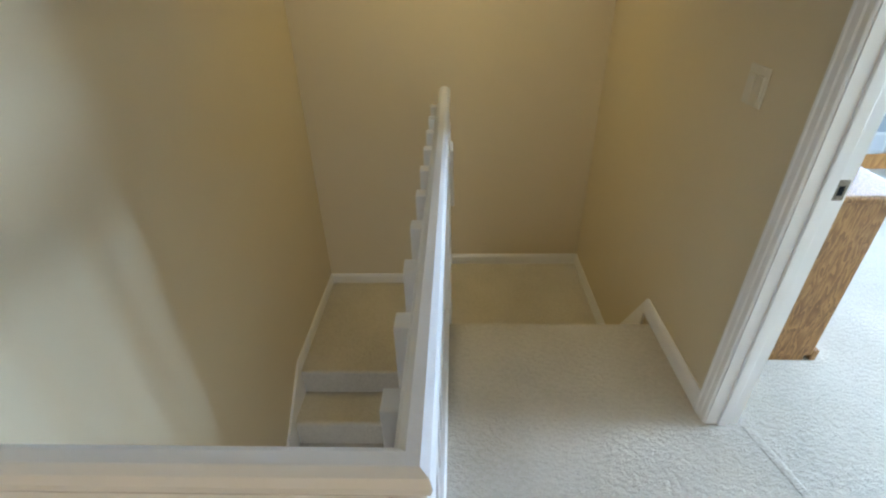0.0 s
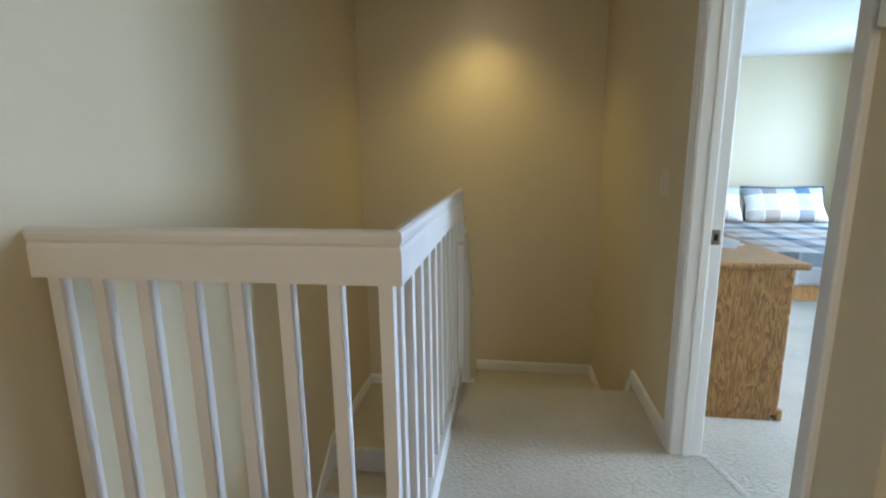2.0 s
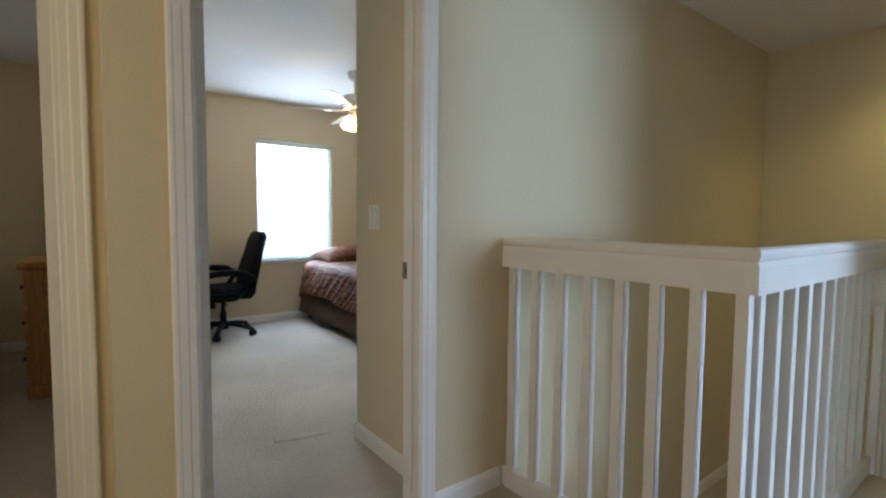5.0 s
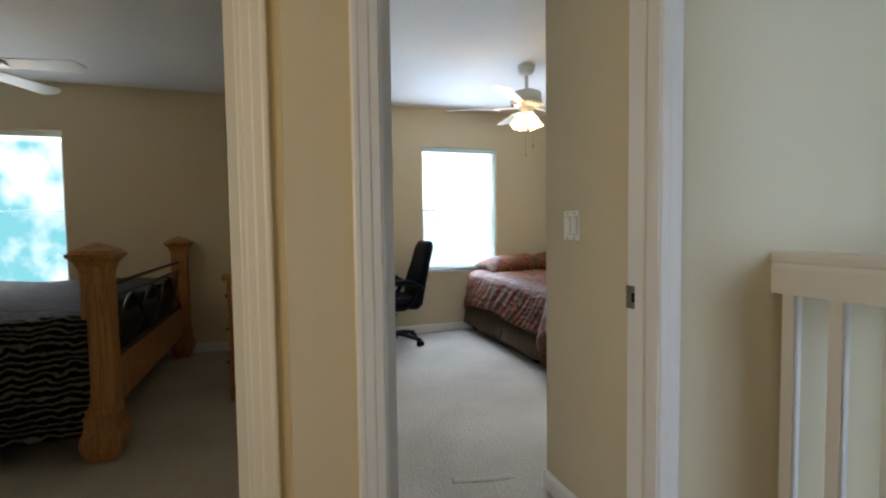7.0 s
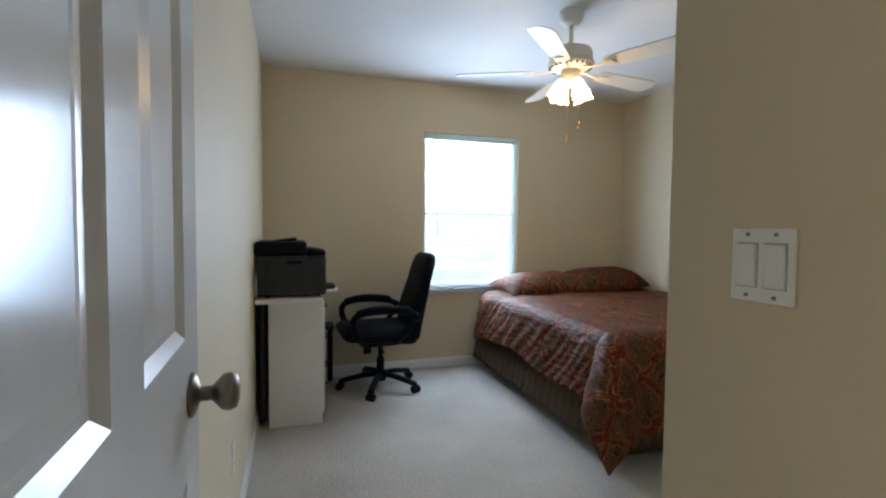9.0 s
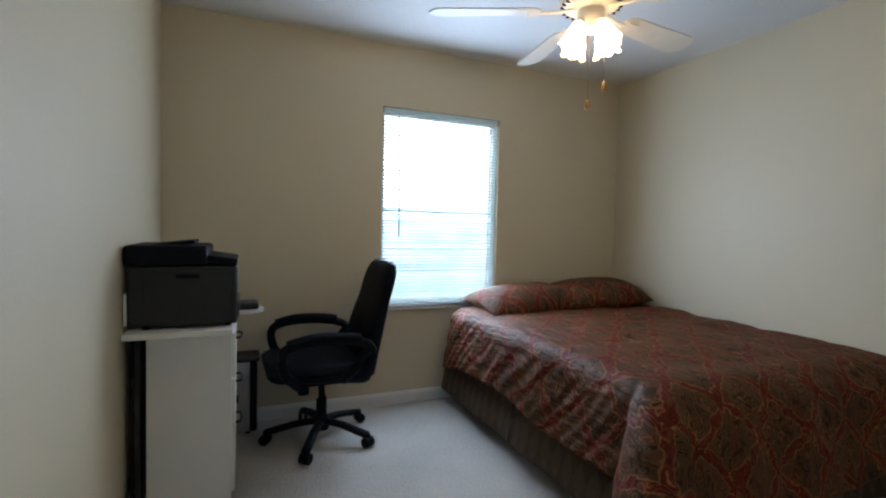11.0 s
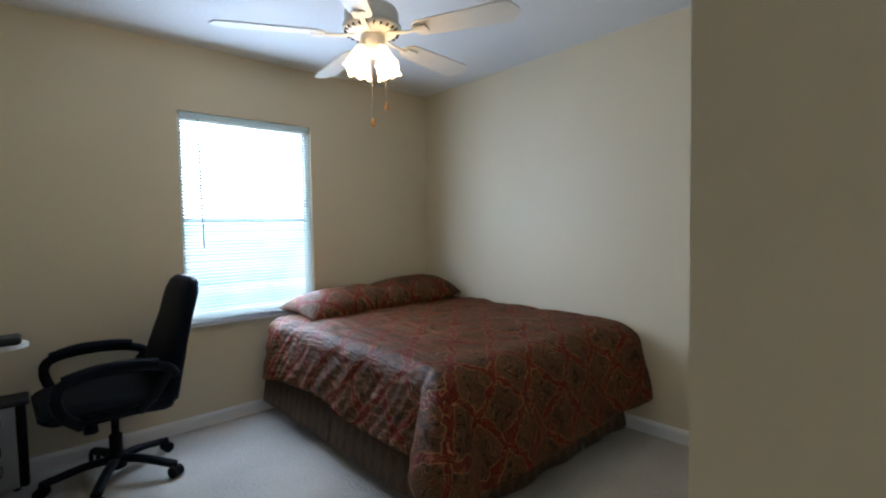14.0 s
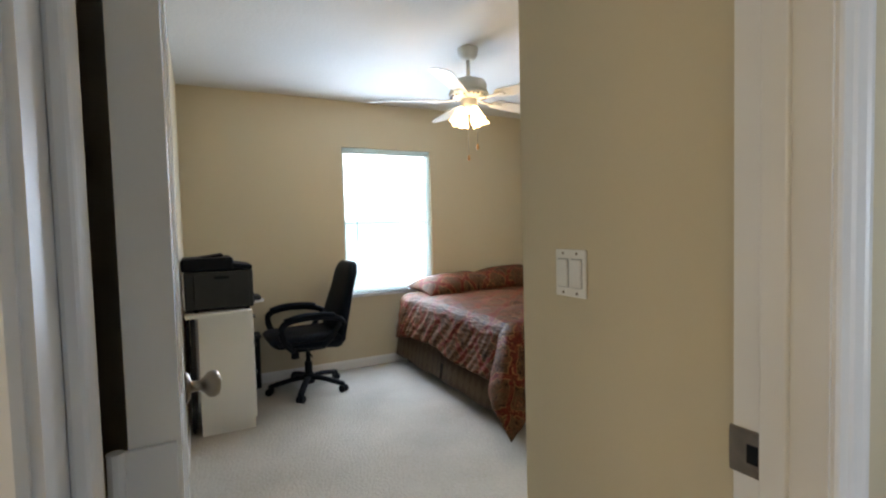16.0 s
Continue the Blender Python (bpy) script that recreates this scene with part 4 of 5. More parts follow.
def comforter(u, v):
    s, t = u * WX, v * WY
    x, y = BX0 + 0.10 + s, BY1 - t
    ex, ey = max(0.0, x - EX), max(0.0, EY - y)
    quilt = 0.007 * (abs(math.sin(s * 8.5)) ** 0.5 + abs(math.sin(t * 8.5)) ** 0.5) + 0.016 * noise.noise(Vector((s * 3, t * 3, 4))) + 0.006 * noise.noise(Vector((s * 11, t * 11, 6)))
    drop = math.hypot(ex, ey)
    quilt -= 0.018 * max(0.0, min(1.0, (x - EX + 0.55) / 0.55)) ** 2
    ease = min(1.0, max(0.0, min(EX - x, y - EY)) / 0.12)
    if drop <= 0:
        return Vector((x, y, BZ - 0.02 + quilt * (0.5 + 0.5 * ease))), (s, t)
    dx, dy = ex / drop, ey / drop
    corner = 2 * min(dx, dy)
    r = 0.085 + 0.06 * dx
    if drop < r * 1.57:
        out, down = r * math.sin(drop / r), r * (1 - math.cos(drop / r))
    else:
        out, down = r, r + drop - r * 1.57
    hang = min(1.0, drop / 0.16)
    warp = 2.2 * noise.noise(Vector((s * 1.6, t * 1.6, 9)))
    fold = (0.003 * math.sin(s * 62 + t * 48 + warp * 5) + 0.006 * math.sin(s * 9 + warp * 1.5) + 0.009 * noise.noise(Vector((s * 9 + t * 7, t * 3 - s * 2, 2))) + 0.005 * noise.noise(Vector((s * 22 + t * 18, t * 5 - s * 4, 3)))) * hang * dy
    fold += (0.012 * math.sin(t * 11 + 2.2 * noise.noise(Vector((t * 2, s, 5)))) + 0.014 * noise.noise(Vector((t * 14, s * 5, 3)))) * hang * dx
    flare = 0.12 * corner * min(1.0, drop / 0.35) + (0.07 + 0.09 * dy + 0.12 * dx) * down
    o = out + fold + flare
    px = min(x, EX) + dx * o
    py = max(y, EY) - dy * o
    if t < 0.25:
        px += 0.04 * dx * hang * (1 - t / 0.25)
    hem = 0.03 * noise.noise(Vector((s * 2.2, t * 2.2, 7))) * hang
    hem += 0.055 * dy * hang * math.exp(-((s - 0.75) / 0.5) ** 2) - 0.03 * dy * hang * max(0.0, 1 - s / 0.3)
    lift = 0.06 * dx * hang * max(0.0, 1 - t / 0.5)
    return Vector((px, py, BZ - 0.02 + quilt * 0.5 * (1 - 0.9 * hang) - down * (1.0 - 0.06 * corner - lift) + hem)), (s, t)


bm = soft_grid(190, 150, comforter)
bmesh.ops.recalc_face_normals(bm, faces=bm.faces)
bmesh.ops.solidify(bm, geom=list(bm.faces), thickness=0.012)
tagged(part("comforter", bm, PAISLEY, smooth=True), "red, olive and tan paisley comforter spread over the bed", "comforter")
for i, (y, w, z, r) in enumerate(((0.58, 0.76, BZ + 0.055, 4), (1.20, 0.74, BZ + 0.078, -3))):
    pl = part("pillow", cushion(0.47, w, 0.175 + 0.02 * i, 30, 24, seed=i * 3.1, sag=0.035), PAISLEY, smooth=True)
    pl.matrix_basis = pose(-4.66, y, z, 3, 6, r)
    tagged(pl, "pillow in a red paisley sham at the head of the bed", "pillow", group="pillows of the paisley bed")


# ---- bedroom: desk, printer, computer ----
desk = thing("desk", "white laminate computer desk with drawers beside the wall", "desk")
part("desktop", boxes((-4.85, -3.905, YS + 0.012, -1.284, 0.762, 0.786), bevel=0.003), LAMINATE, desk)
part("end_panel", boxes((-4.0, -3.978, -1.597, -1.286, 0, 0.762), bevel=0.002), LAMINATE, desk)
part("end_panel", boxes((-4.42, -4.40, -1.597, -1.30, 0, 0.762), bevel=0.002), LAMINATE, desk)
part("end_panel", boxes((-4.69, -4.67, -1.64, -1.30, 0, 0.762), bevel=0.002), LAMINATE, desk)
# Charcoal carries the shade of the gap between desk and wall.
part("back_panel", boxes((-4.83, -4.0, -1.64, -1.622, 0.05, 0.762)), CHARCOAL, desk, "back panel, dark for the shaded gap behind the desk")
for i, (a, b) in enumerate(((0.06, 0.36), (0.37, 0.55), (0.56, 0.75))):
    dr = part("drawer", boxes((-4.398, -4.002, -1.60, -1.272, a, b), bevel=0.003), LAMINATE, desk)
    part("handle", tube(bmesh.new(), arc([(-4.26, -1.272, b - 0.05), (-4.25, -1.25, b - 0.05), (-4.15, -1.25, b - 0.05), (-4.14, -1.272, b - 0.05)]), 0.006), CHARCOAL, dr, "dark bow handle")
bm = bmesh.new()
ring = [(-4.46, -1.29), (-4.46, -1.24)] + [(-4.56 + 0.10 * math.cos(a), -1.24 + 0.10 * math.sin(a)) for a in [i * math.pi / 10 for i in range(0, 11)]] + [(-4.66, -1.29)]
for z0, z1 in ((0.748, 0.766),):
    lo = [bm.verts.new((x, y, z0)) for x, y in ring]
    hi = [bm.verts.new((x, y, z1)) for x, y in ring]
    bm.faces.new(lo), bm.faces.new(hi)
    for i in range(len(ring)):
        bm.faces.new((lo[i], lo[(i + 1) % len(ring)], hi[(i + 1) % len(ring)], hi[i]))
part("keyboard_shelf", bm, LAMINATE, desk, "white rounded keyboard shelf")
sp = thing("mouse_pad", "dark grey padded rest on the desk shelf", "desk pad")
part("pad", boxes((-4.64, -4.48, -1.30, -1.165, 0.766, 0.80), bevel=0.014), CHARCOAL, sp)
bx = tagged(part("small_box", boxes((-4.78, -4.70, -1.42, -1.30, 0.786, 0.84), bevel=0.004), LAMINATE), "small white box lying on the desk", "box")

pr = thing("printer", "black multifunction laser printer standing on the white desk", "printer", (-4.135, -1.462, 0.786))
# local: x along the wall, y towards the room
part("body", boxes((-0.20, 0.165, -0.20, 0.197, 0.012, 0.255), bevel=0.012), CHARCOAL, pr)
part("side_panel", boxes((0.165, 0.171, -0.145, 0.17, 0.03, 0.235), bevel=0.002), CHARCOAL, pr)
part("hand_grip", boxes((0.169, 0.1735, -0.03, 0.055, 0.205, 0.222), bevel=0.002), BLACK, pr, "recessed black hand grip")
part("scanner_lid", boxes((-0.20, 0.175, -0.211, 0.085, 0.255, 0.338), bevel=0.016), BLACK, pr, "glossy black scanner unit")
bm = bmesh.new()
box(bm, -0.19, 0.165, -0.062, 0.062, 0, 0.030, bevel=0.008, m=Matrix.Translation((0, 0.132, 0.262)) @ pose(0, 0, 0, -9))
part("control_panel", bm, BLACK, pr)
bm = bmesh.new()
box(bm, -0.12, 0.10, -0.10, 0.06, 0, 0.016, bevel=0.005, m=Matrix.Translation((-0.02, -0.03, 0.335)) @ pose(0, 0, 0, 7))
part("document_tray", bm, BLACK, pr)
part("paper_tray", boxes((-0.17, 0.14, 0.18, 0.203, 0.03, 0.10), bevel=0.006), BLACK, pr)
part("rear_slot", boxes((0.12, 0.168, -0.209, -0.199, 0.02, 0.15), bevel=0.004), PLATE, pr, "white paper guide at the back")
for x in (-0.16, 0.13):
    for y in (-0.14, 0.16):
        part("foot", rod(bmesh.new(), (x, y, 0), (x, y, 0.014), 0.012), BLACK, pr)

pc = thing("computer_tower", "grey and black desktop computer tower on the carpet under the desk", "computer", (-4.815, -1.365, 0))
part("case", boxes((-0.09, 0.09, -0.22, 0.16, 0.012, 0.42), bevel=0.006), GREY_PANEL, pc)
part("front_bezel", boxes((-0.092, 0.092, 0.16, 0.20, 0.012, 0.425), bevel=0.012), BLACK, pc, "black front bezel")
part("top_cover", boxes((-0.093, 0.093, -0.20, 0.215, 0.42, 0.447), bevel=0.012), CHARCOAL, pc, "charcoal top cover")
part("badge", boxes((0.088, 0.0935, 0.05, 0.10, 0.19, 0.235), bevel=0.002), BLACK, pc)
for x in (-0.07, 0.07):
    for y in (-0.18, 0.15):
        part("foot", rod(bmesh.new(), (x, y, 0), (x, y, 0.014), 0.014), BLACK, pc)
cab = thing("power_cables", "dark bundle of cables hanging behind the desk", "cables")
for i in range(5):
    x = -4.02 - 0.05 * i
    part("cable", tube(bmesh.new(), arc([(x, -1.655, 0.76), (x + 0.03, -1.65, 0.55), (x - 0.02, -1.645, 0.30), (x + 0.04, -1.65, 0.10), (x - 0.03, -1.64, 0.008)]), 0.005), BLACK, cab)


# ---- bedroom: office chair ----
ch = thing("office_chair", "black leather swivel office chair with padded arms on five casters", "chair", (-4.53, -0.828, 0), 2)
# local: faces -y
for i in range(5):
    a = radians(-97 + 72 * i)
    c, s = math.cos(a), math.sin(a)
    bm = bmesh.new()
    pts = arc([(0.02 * c, 0.02 * s, 0.105), (0.13 * c, 0.13 * s, 0.10), (0.24 * c, 0.24 * s, 0.078), (0.295 * c, 0.295 * s, 0.066)], 4)
    tube(bm, pts, 0.026, 8, 0.75)
    arm = part("base_arm", bm, BLACK, ch, smooth=True)
    bm = bmesh.new()
    t = a + radians(70)
    ax = Vector((math.cos(t), math.sin(t), 0))
    ctr = Vector((0.30 * c, 0.30 * s, 0.0285))
    rod(bm, ctr - ax * 0.026, ctr - ax * 0.006, 0.0285, n=18)
    rod(bm, ctr + ax * 0.006, ctr + ax * 0.026, 0.0285, n=18)
    rod(bm, ctr + Vector((0, 0, 0.015)), ctr + Vector((0, 0, 0.05)), 0.011)
    part("caster", bm, BLACK, arm)
part("gas_lift", lathe(bmesh.new(), ((0.045, 0.06), (0.045, 0.13), (0.03, 0.14), (0.03, 0.23), (0.018, 0.235), (0.018, 0.34))), BLACK, ch, smooth=False)
part("mechanism", boxes((-0.10, 0.10, -0.12, 0.12, 0.335, 0.37), bevel=0.01), BLACK, ch)
part("tension_knob", rod(bmesh.new(), (0.0, -0.10, 0.27), (0.0, -0.10, 0.34), 0.032, 0.028, n=16), BLACK, ch)
part("lever", tube(bmesh.new(), arc([(0.09, -0.02, 0.35), (0.2, -0.03, 0.345), (0.26, -0.03, 0.33)]), 0.006), BLACK, ch)
bm = boxes((-0.255, 0.255, -0.31, 0.235, 0.362, 0.487), bevel=0.05)
for v in bm.verts:
    v.co.z += 0.05 * max(0.0, 0.05 - v.co.y) / 0.36 if v.co.z < 0.42 else 0.012 * math.cos(v.co.x * 7)
part("seat", bm, LEATHER, ch, smooth=True)


bm = bmesh.new()
rows = []
prof = ((0.225, 0.385, 0.19, 0.03), (0.222, 0.41, 0.23, 0.065), (0.222, 0.48, 0.245, 0.085), (0.232, 0.56, 0.25, 0.095), (0.250, 0.64, 0.25, 0.092), (0.275, 0.73, 0.248, 0.078), (0.298, 0.81, 0.24, 0.066), (0.320, 0.89, 0.23, 0.074), (0.338, 0.95, 0.215, 0.078), (0.352, 1.00, 0.185, 0.062), (0.358, 1.022, 0.14, 0.03))
for y, z, w, th in prof:
    ring = []
    for k in range(28):
        a = 2 * math.pi * k / 28
        cx, cy = math.cos(a), math.sin(a)
        ring.append(bm.verts.new((w * math.copysign(abs(cx) ** 0.5, cx), y + th * 0.6 * math.copysign(abs(cy) ** 0.7, cy) - 0.03 * cx * cx * 0, z)))
    rows.append(ring)
for p, q in zip(rows, rows[1:]):
    for k in range(28):
        bm.faces.new((p[k], p[(k + 1) % 28], q[(k + 1) % 28], q[k]))
bm.faces.new(rows[0]), bm.faces.new(rows[-1])
back = part("backrest", bm, LEATHER, ch, smooth=True)
for s in (-1, 1):
    loop = arc([(s * 0.24, -0.16, 0.39), (s * 0.285, -0.23, 0.47), (s * 0.295, -0.25, 0.56), (s * 0.295, -0.215, 0.61), (s * 0.295, -0.10, 0.632), (s * 0.29, 0.06, 0.628), (s * 0.275, 0.18, 0.60), (s * 0.255, 0.225, 0.55)], 6)
    ar = part("armrest", tube(bmesh.new(), loop, 0.024, 10), BLACK, ch, smooth=True)
    part("arm_pad", tube(bmesh.new(), arc([(s * 0.295, -0.225, 0.622), (s * 0.295, -0.10, 0.649), (s * 0.29, 0.06, 0.645), (s * 0.28, 0.14, 0.632)]), 0.033, 10, 0.7), LEATHER, ar, smooth=True)
    part("arm_brace", tube(bmesh.new(), arc([(s * 0.25, 0.06, 0.40), (s * 0.275, 0.13, 0.48), (s * 0.265, 0.20, 0.58)]), 0.022, 8), BLACK, ar, smooth=True)


# ---- ceiling fans ----
def ceiling_fan(label, at, turn, lit=True):
    f = thing("ceiling_fan", label, "ceiling fan", at, 0)
    part("canopy", lathe(bmesh.new(), ((0.02, -0.075), (0.045, -0.07), (0.062, -0.045), (0.068, -0.01), (0.068, 0.0)), 24), FAN_WHITE, f, smooth=True)
    part("downrod", rod(bmesh.new(), (0, 0, -0.21), (0, 0, -0.06), 0.013), FAN_WHITE, f)
    mo = part("motor_housing", lathe(bmesh.new(), ((0.03, -0.190), (0.075, -0.198), (0.112, -0.214), (0.120, -0.232), (0.120, -0.270), (0.114, -0.280), (0.130, -0.288), (0.130, -0.302), (0.10, -0.318), (0.06, -0.326)), 32), FAN_WHITE, f, smooth=True)
    for k in range(24):
        a = 2 * math.pi * k / 24
        part("vent", boxes((0.104, 0.122, -0.003, 0.003, -0.316, -0.304)), CHARCOAL, mo).matrix_basis = pose(0, 0, 0, 0, 0, math.degrees(a))
    for k in range(5):
        m = pose(0, 0, 0, 0, 0, turn + 72 * k)
        bm = bmesh.new()
        n = 18
        outline = []
        for i in range(n + 1):
            t = i / n
            x = 0.20 + 0.46 * t
            w = 0.050 + 0.020 * t
            if t < 0.12:
                w *= math.sqrt(max(0.0, 1 - (1 - t / 0.12) ** 2)) * 0.55 + 0.45
            if t > 0.86:
                w *= math.sqrt(max(0.02, 1 - ((t - 0.86) / 0.14) ** 2))
            outline.append((x, w))
        rim = [(x, w) for x, w in outline] + [(x, -w) for x, w in reversed(outline)]
        a_ = [bm.verts.new((x, y, -0.003)) for x, y in rim]
        b_ = [bm.verts.new((x, y, 0.003)) for x, y in rim]
        bm.faces.new(a_), bm.faces.new(b_)
        for i in range(len(rim)):
            bm.faces.new((a_[i], a_[(i + 1) % len(rim)], b_[(i + 1) % len(rim)], b_[i]))
        bl = part("blade", bm, FAN_WHITE, f, "white enamelled blade")
        bl.matrix_basis = m @ Matrix.Translation((0, 0, -0.326)) @ pose(0, 0, 0, -12, 0, 0)
        bm = bmesh.new()
        tube(bm, arc([(0.07, 0, -0.322), (0.13, 0, -0.332), (0.18, 0.0, -0.334), (0.26, 0, -0.334)]), 0.011, 8, 0.5)
        box(bm, 0.205, 0.265, -0.032, 0.032, -0.337, -0.331, bevel=0.002)
        br = part("blade_iron", bm, FAN_WHITE, f)
        br.matrix_basis = m
    part("switch_cup", lathe(bmesh.new(), ((0.050, -0.322), (0.055, -0.330), (0.055, -0.362), (0.045, -0.378), (0.040, -0.40), (0.02, -0.415)), 24), FAN_WHITE, f, smooth=True)
    for k in range(4):
        a = radians(turn + 68 + 90 * k)
        d = Vector((math.cos(a), math.sin(a), 0))
        tip = Vector((0, 0, -0.388)) + d * 0.058
        arm = part("lamp_arm", rod(bmesh.new(), Vector((0, 0, -0.375)) + d * 0.03, tip, 0.012), FAN_WHITE, f)
        ax = (d * 0.40 + Vector((0, 0, -1))).normalized()
        m = Matrix.Translation(tip) @ ax.to_track_quat("Z", "Y").to_matrix().to_4x4()
        bm = bmesh.new()
        n = 30
        rings = []
        for r, z in ((0.016, 0.0), (0.025, 0.012), (0.032, 0.035), (0.037, 0.06), (0.043, 0.085), (0.052, 0.105)):
            fl = 0.007 * (z / 0.108) ** 2
            rings.append([bm.verts.new(((r + fl * math.sin(6 * 2 * math.pi * i / n)) * math.cos(2 * math.pi * i / n), (r + fl * math.sin(6 * 2 * math.pi * i / n)) * math.sin(2 * math.pi * i / n), z + fl * math.cos(6 * 2 * math.pi * i / n))) for i in range(n)])
        for p, q in zip(rings, rings[1:]):
            for i in range(n):
                bm.faces.new((p[i], p[(i + 1) % n], q[(i + 1) % n], q[i]))
        bm.faces.new(rings[0])
        bmesh.ops.solidify(bm, geom=list(bm.faces), thickness=0.003)
        bmesh.ops.transform(bm, matrix=m, verts=bm.verts)
        sh = part("shade", bm, SHADE if lit else PLATE, arm, "lit frosted tulip glass shade", smooth=True)
        sh.visible_shadow = False
    for (x, y), z in (((0.03, -0.027), -0.728), ((0.072, 0.017), -0.66)):
        cz = part("pull_chain", rod(bmesh.new(), (x * 0.9, y * 0.9, -0.39), (x, y, z + 0.03), 0.0016, n=6), NICKEL, f, "thin brass pull chain")
        part("pull_knob", lathe(bmesh.new(), ((0.003, 0.034), (0.006, 0.028), (0.010, 0.008), (0.009, 0.0), (0.004, -0.004)), 12, Matrix.Translation((x, y, z))), AMBER, cz, "amber wooden pull knob", smooth=True)
    return f


ceiling_fan("white five-blade ceiling fan with lit tulip glass shades", (-3.393, 0.050, H), 27)
ceiling_fan("white five-blade ceiling fan in the second bedroom", (-3.35, -3.55, H), 12)


# ---- switch plates, outlets, small wall things ----
IVORY = mottled("ivory_plastic", (0.60, 0.56, 0.46), (0.64, 0.60, 0.50), 0.35, 20, 200, 0.01)


def rocker_plate(label, m, gangs=2, PLATE=PLATE):
    """Wall plate in the xz plane facing -y."""
    w = 0.034 * gangs + 0.024 + 0.012 * (gangs - 1)
    p = thing("light_switch", label, "light switch")
    p.matrix_basis = m
    part("plate", boxes((-w / 2, w / 2, -0.006, 0.0, -0.058, 0.058), bevel=0.003), PLATE, p)
    for g in range(gangs):
        x = (g - (gangs - 1) / 2) * 0.046
        bm = bmesh.new()
        box(bm, x - 0.0165, x + 0.0165, -0.010, -0.004, -0.0335, 0.0335, bevel=0.002, m=pose(0, -0.001, 0, 2.5))
        part("rocker", bm, PLATE, p)
        # Grey strip paints the gap's shade; on ivory plates it stays ivory.
        part("gap_strip", boxes((x - 0.0185, x + 0.0185, -0.0066, -0.0055, -0.0355, 0.0355)), PLATE if PLATE is IVORY else GREY_PANEL, p, "thin strip for the shadow gap round the rocker")
        for z in (-0.048, 0.048):
            part("screw", rod(bmesh.new(), (x, -0.0075, z), (x, -0.005, z), 0.0033, n=10), PLATE if PLATE is IVORY else NICKEL, p)
    return p


rocker_plate("white double rocker switch plate on the cream wall", pose(-1.563, YK, 1.16))
rocker_plate("ivory double rocker switch plate above the steps", pose(XR, 0.765, 1.115, 0, 0, -90), PLATE=IVORY)


def outlet(label, m):
    p = thing("wall_outlet", label, "outlet")
    p.matrix_basis = m
    part("plate", boxes((-0.035, 0.035, -0.005, 0, -0.057, 0.057), bevel=0.003), PLATE, p)
    for z in (-0.02, 0.02):
        s = part("socket", boxes((-0.0165, 0.0165, -0.0075, -0.004, z - 0.014, z + 0.014), bevel=0.003), PLATE, p)
        for x in (-0.006, 0.006):
            part("slot", boxes((x - 0.001, x + 0.001, -0.0082, -0.007, z - 0.002, z + 0.006)), BLACK, s)
    return p


outlet("white duplex wall outlet near the bed", pose(-2.31, YN, 0.31))
outlet("white duplex wall outlet behind the door", pose(-2.9, YS, 0.35, 0, 0, 180))

chime = thing("wall_chime_box", "white wall-mounted box with a dark square grille", "wall box", (XR, -0.500, 1.465), -90)
part("housing", boxes((-0.060, 0.060, -0.026, 0, 0, 0.24), bevel=0.006), PLATE, chime)
part("grille", boxes((-0.040, -0.005, -0.0285, -0.024, 0.085, 0.14), bevel=0.001), CHARCOAL, chime, "dark square grille")

dl = thing("recessed_downlight", "lit recessed ceiling downlight with a white trim ring", "downlight", (-0.018, 1.885, H))
part("trim_ring", lathe(bmesh.new(), ((0.098, 0.0), (0.098, -0.004), (0.082, -0.008), (0.080, -0.003), (0.080, 0.0)), 32), PLATE, dl, smooth=True)
part("lens", lathe(bmesh.new(), ((0.080, -0.002), (0.04, -0.0035), (0.002, -0.004)), 32), LED, dl, "glowing warm lens", smooth=True)

# carpet ripple in the bedroom doorway
for a, b, r in (((-1.955, -1.14, 0.0), (-1.90, -0.86, 0.0), 0.022), ((1.115, -0.25, 0.0), (1.04, 0.44, 0.0), 0.016)):
    pts = arc([Vector(a), (Vector(a) + Vector(b)) / 2 + Vector((0.012 + (a[0] > 0) * 0.022, 0, 0.0)), Vector(b)], 8)
    tagged(part("carpet_ripple", tube(bmesh.new(), pts, r, 10, 0.16 if r > 0.02 else 0.07), CARPET, smooth=True), "slight ripple raised in the beige carpet", "carpet", kind="structure")


# ---- bright room: dresser, bed ----
dz = thing("dresser", "oak dresser with an overhanging top beside the doorway", "dresser")
DX0, DX1, DY0, DY1 = XB + 0.02, 1.492, 0.745, 2.15
part("carcass", boxes((DX0, DX1 - 0.02, DY0, DY1, 0.03, 0.735), bevel=0.003), OAK, dz)
part("plinth", boxes((DX0, DX1 - 0.045, DY0 + 0.004, DY1 - 0.004, 0, 0.03)), OAK, dz)
part("top", boxes((DX0 - 0.01, DX1 + 0.035, DY0 - 0.025, DY1 + 0.025, 0.735, 0.765), bevel=0.010), OAK, dz, "rounded oak top")
for i in range(3):
    for j in range(2):
        y0 = DY0 + 0.03 + j * (DY1 - DY0 - 0.03) / 2
        y1 = y0 + (DY1 - DY0 - 0.09) / 2
        d_ = part("drawer", boxes((DX1 - 0.02, DX1 + 0.002, y0, y1, 0.06 + i * 0.225, 0.27 + i * 0.225), bevel=0.006), OAK, dz)
        for y in (y0 + 0.15, y1 - 0.15):
            part("knob", lathe(bmesh.new(), ((0.008, 0), (0.008, 0.012), (0.016, 0.018), (0.012, 0.026)), 12, Matrix.Translation((DX1 + 0.002, y, 0.165 + i * 0.225)) @ pose(0, 0, 0, 0, 90)), OAK, d_, smooth=True)
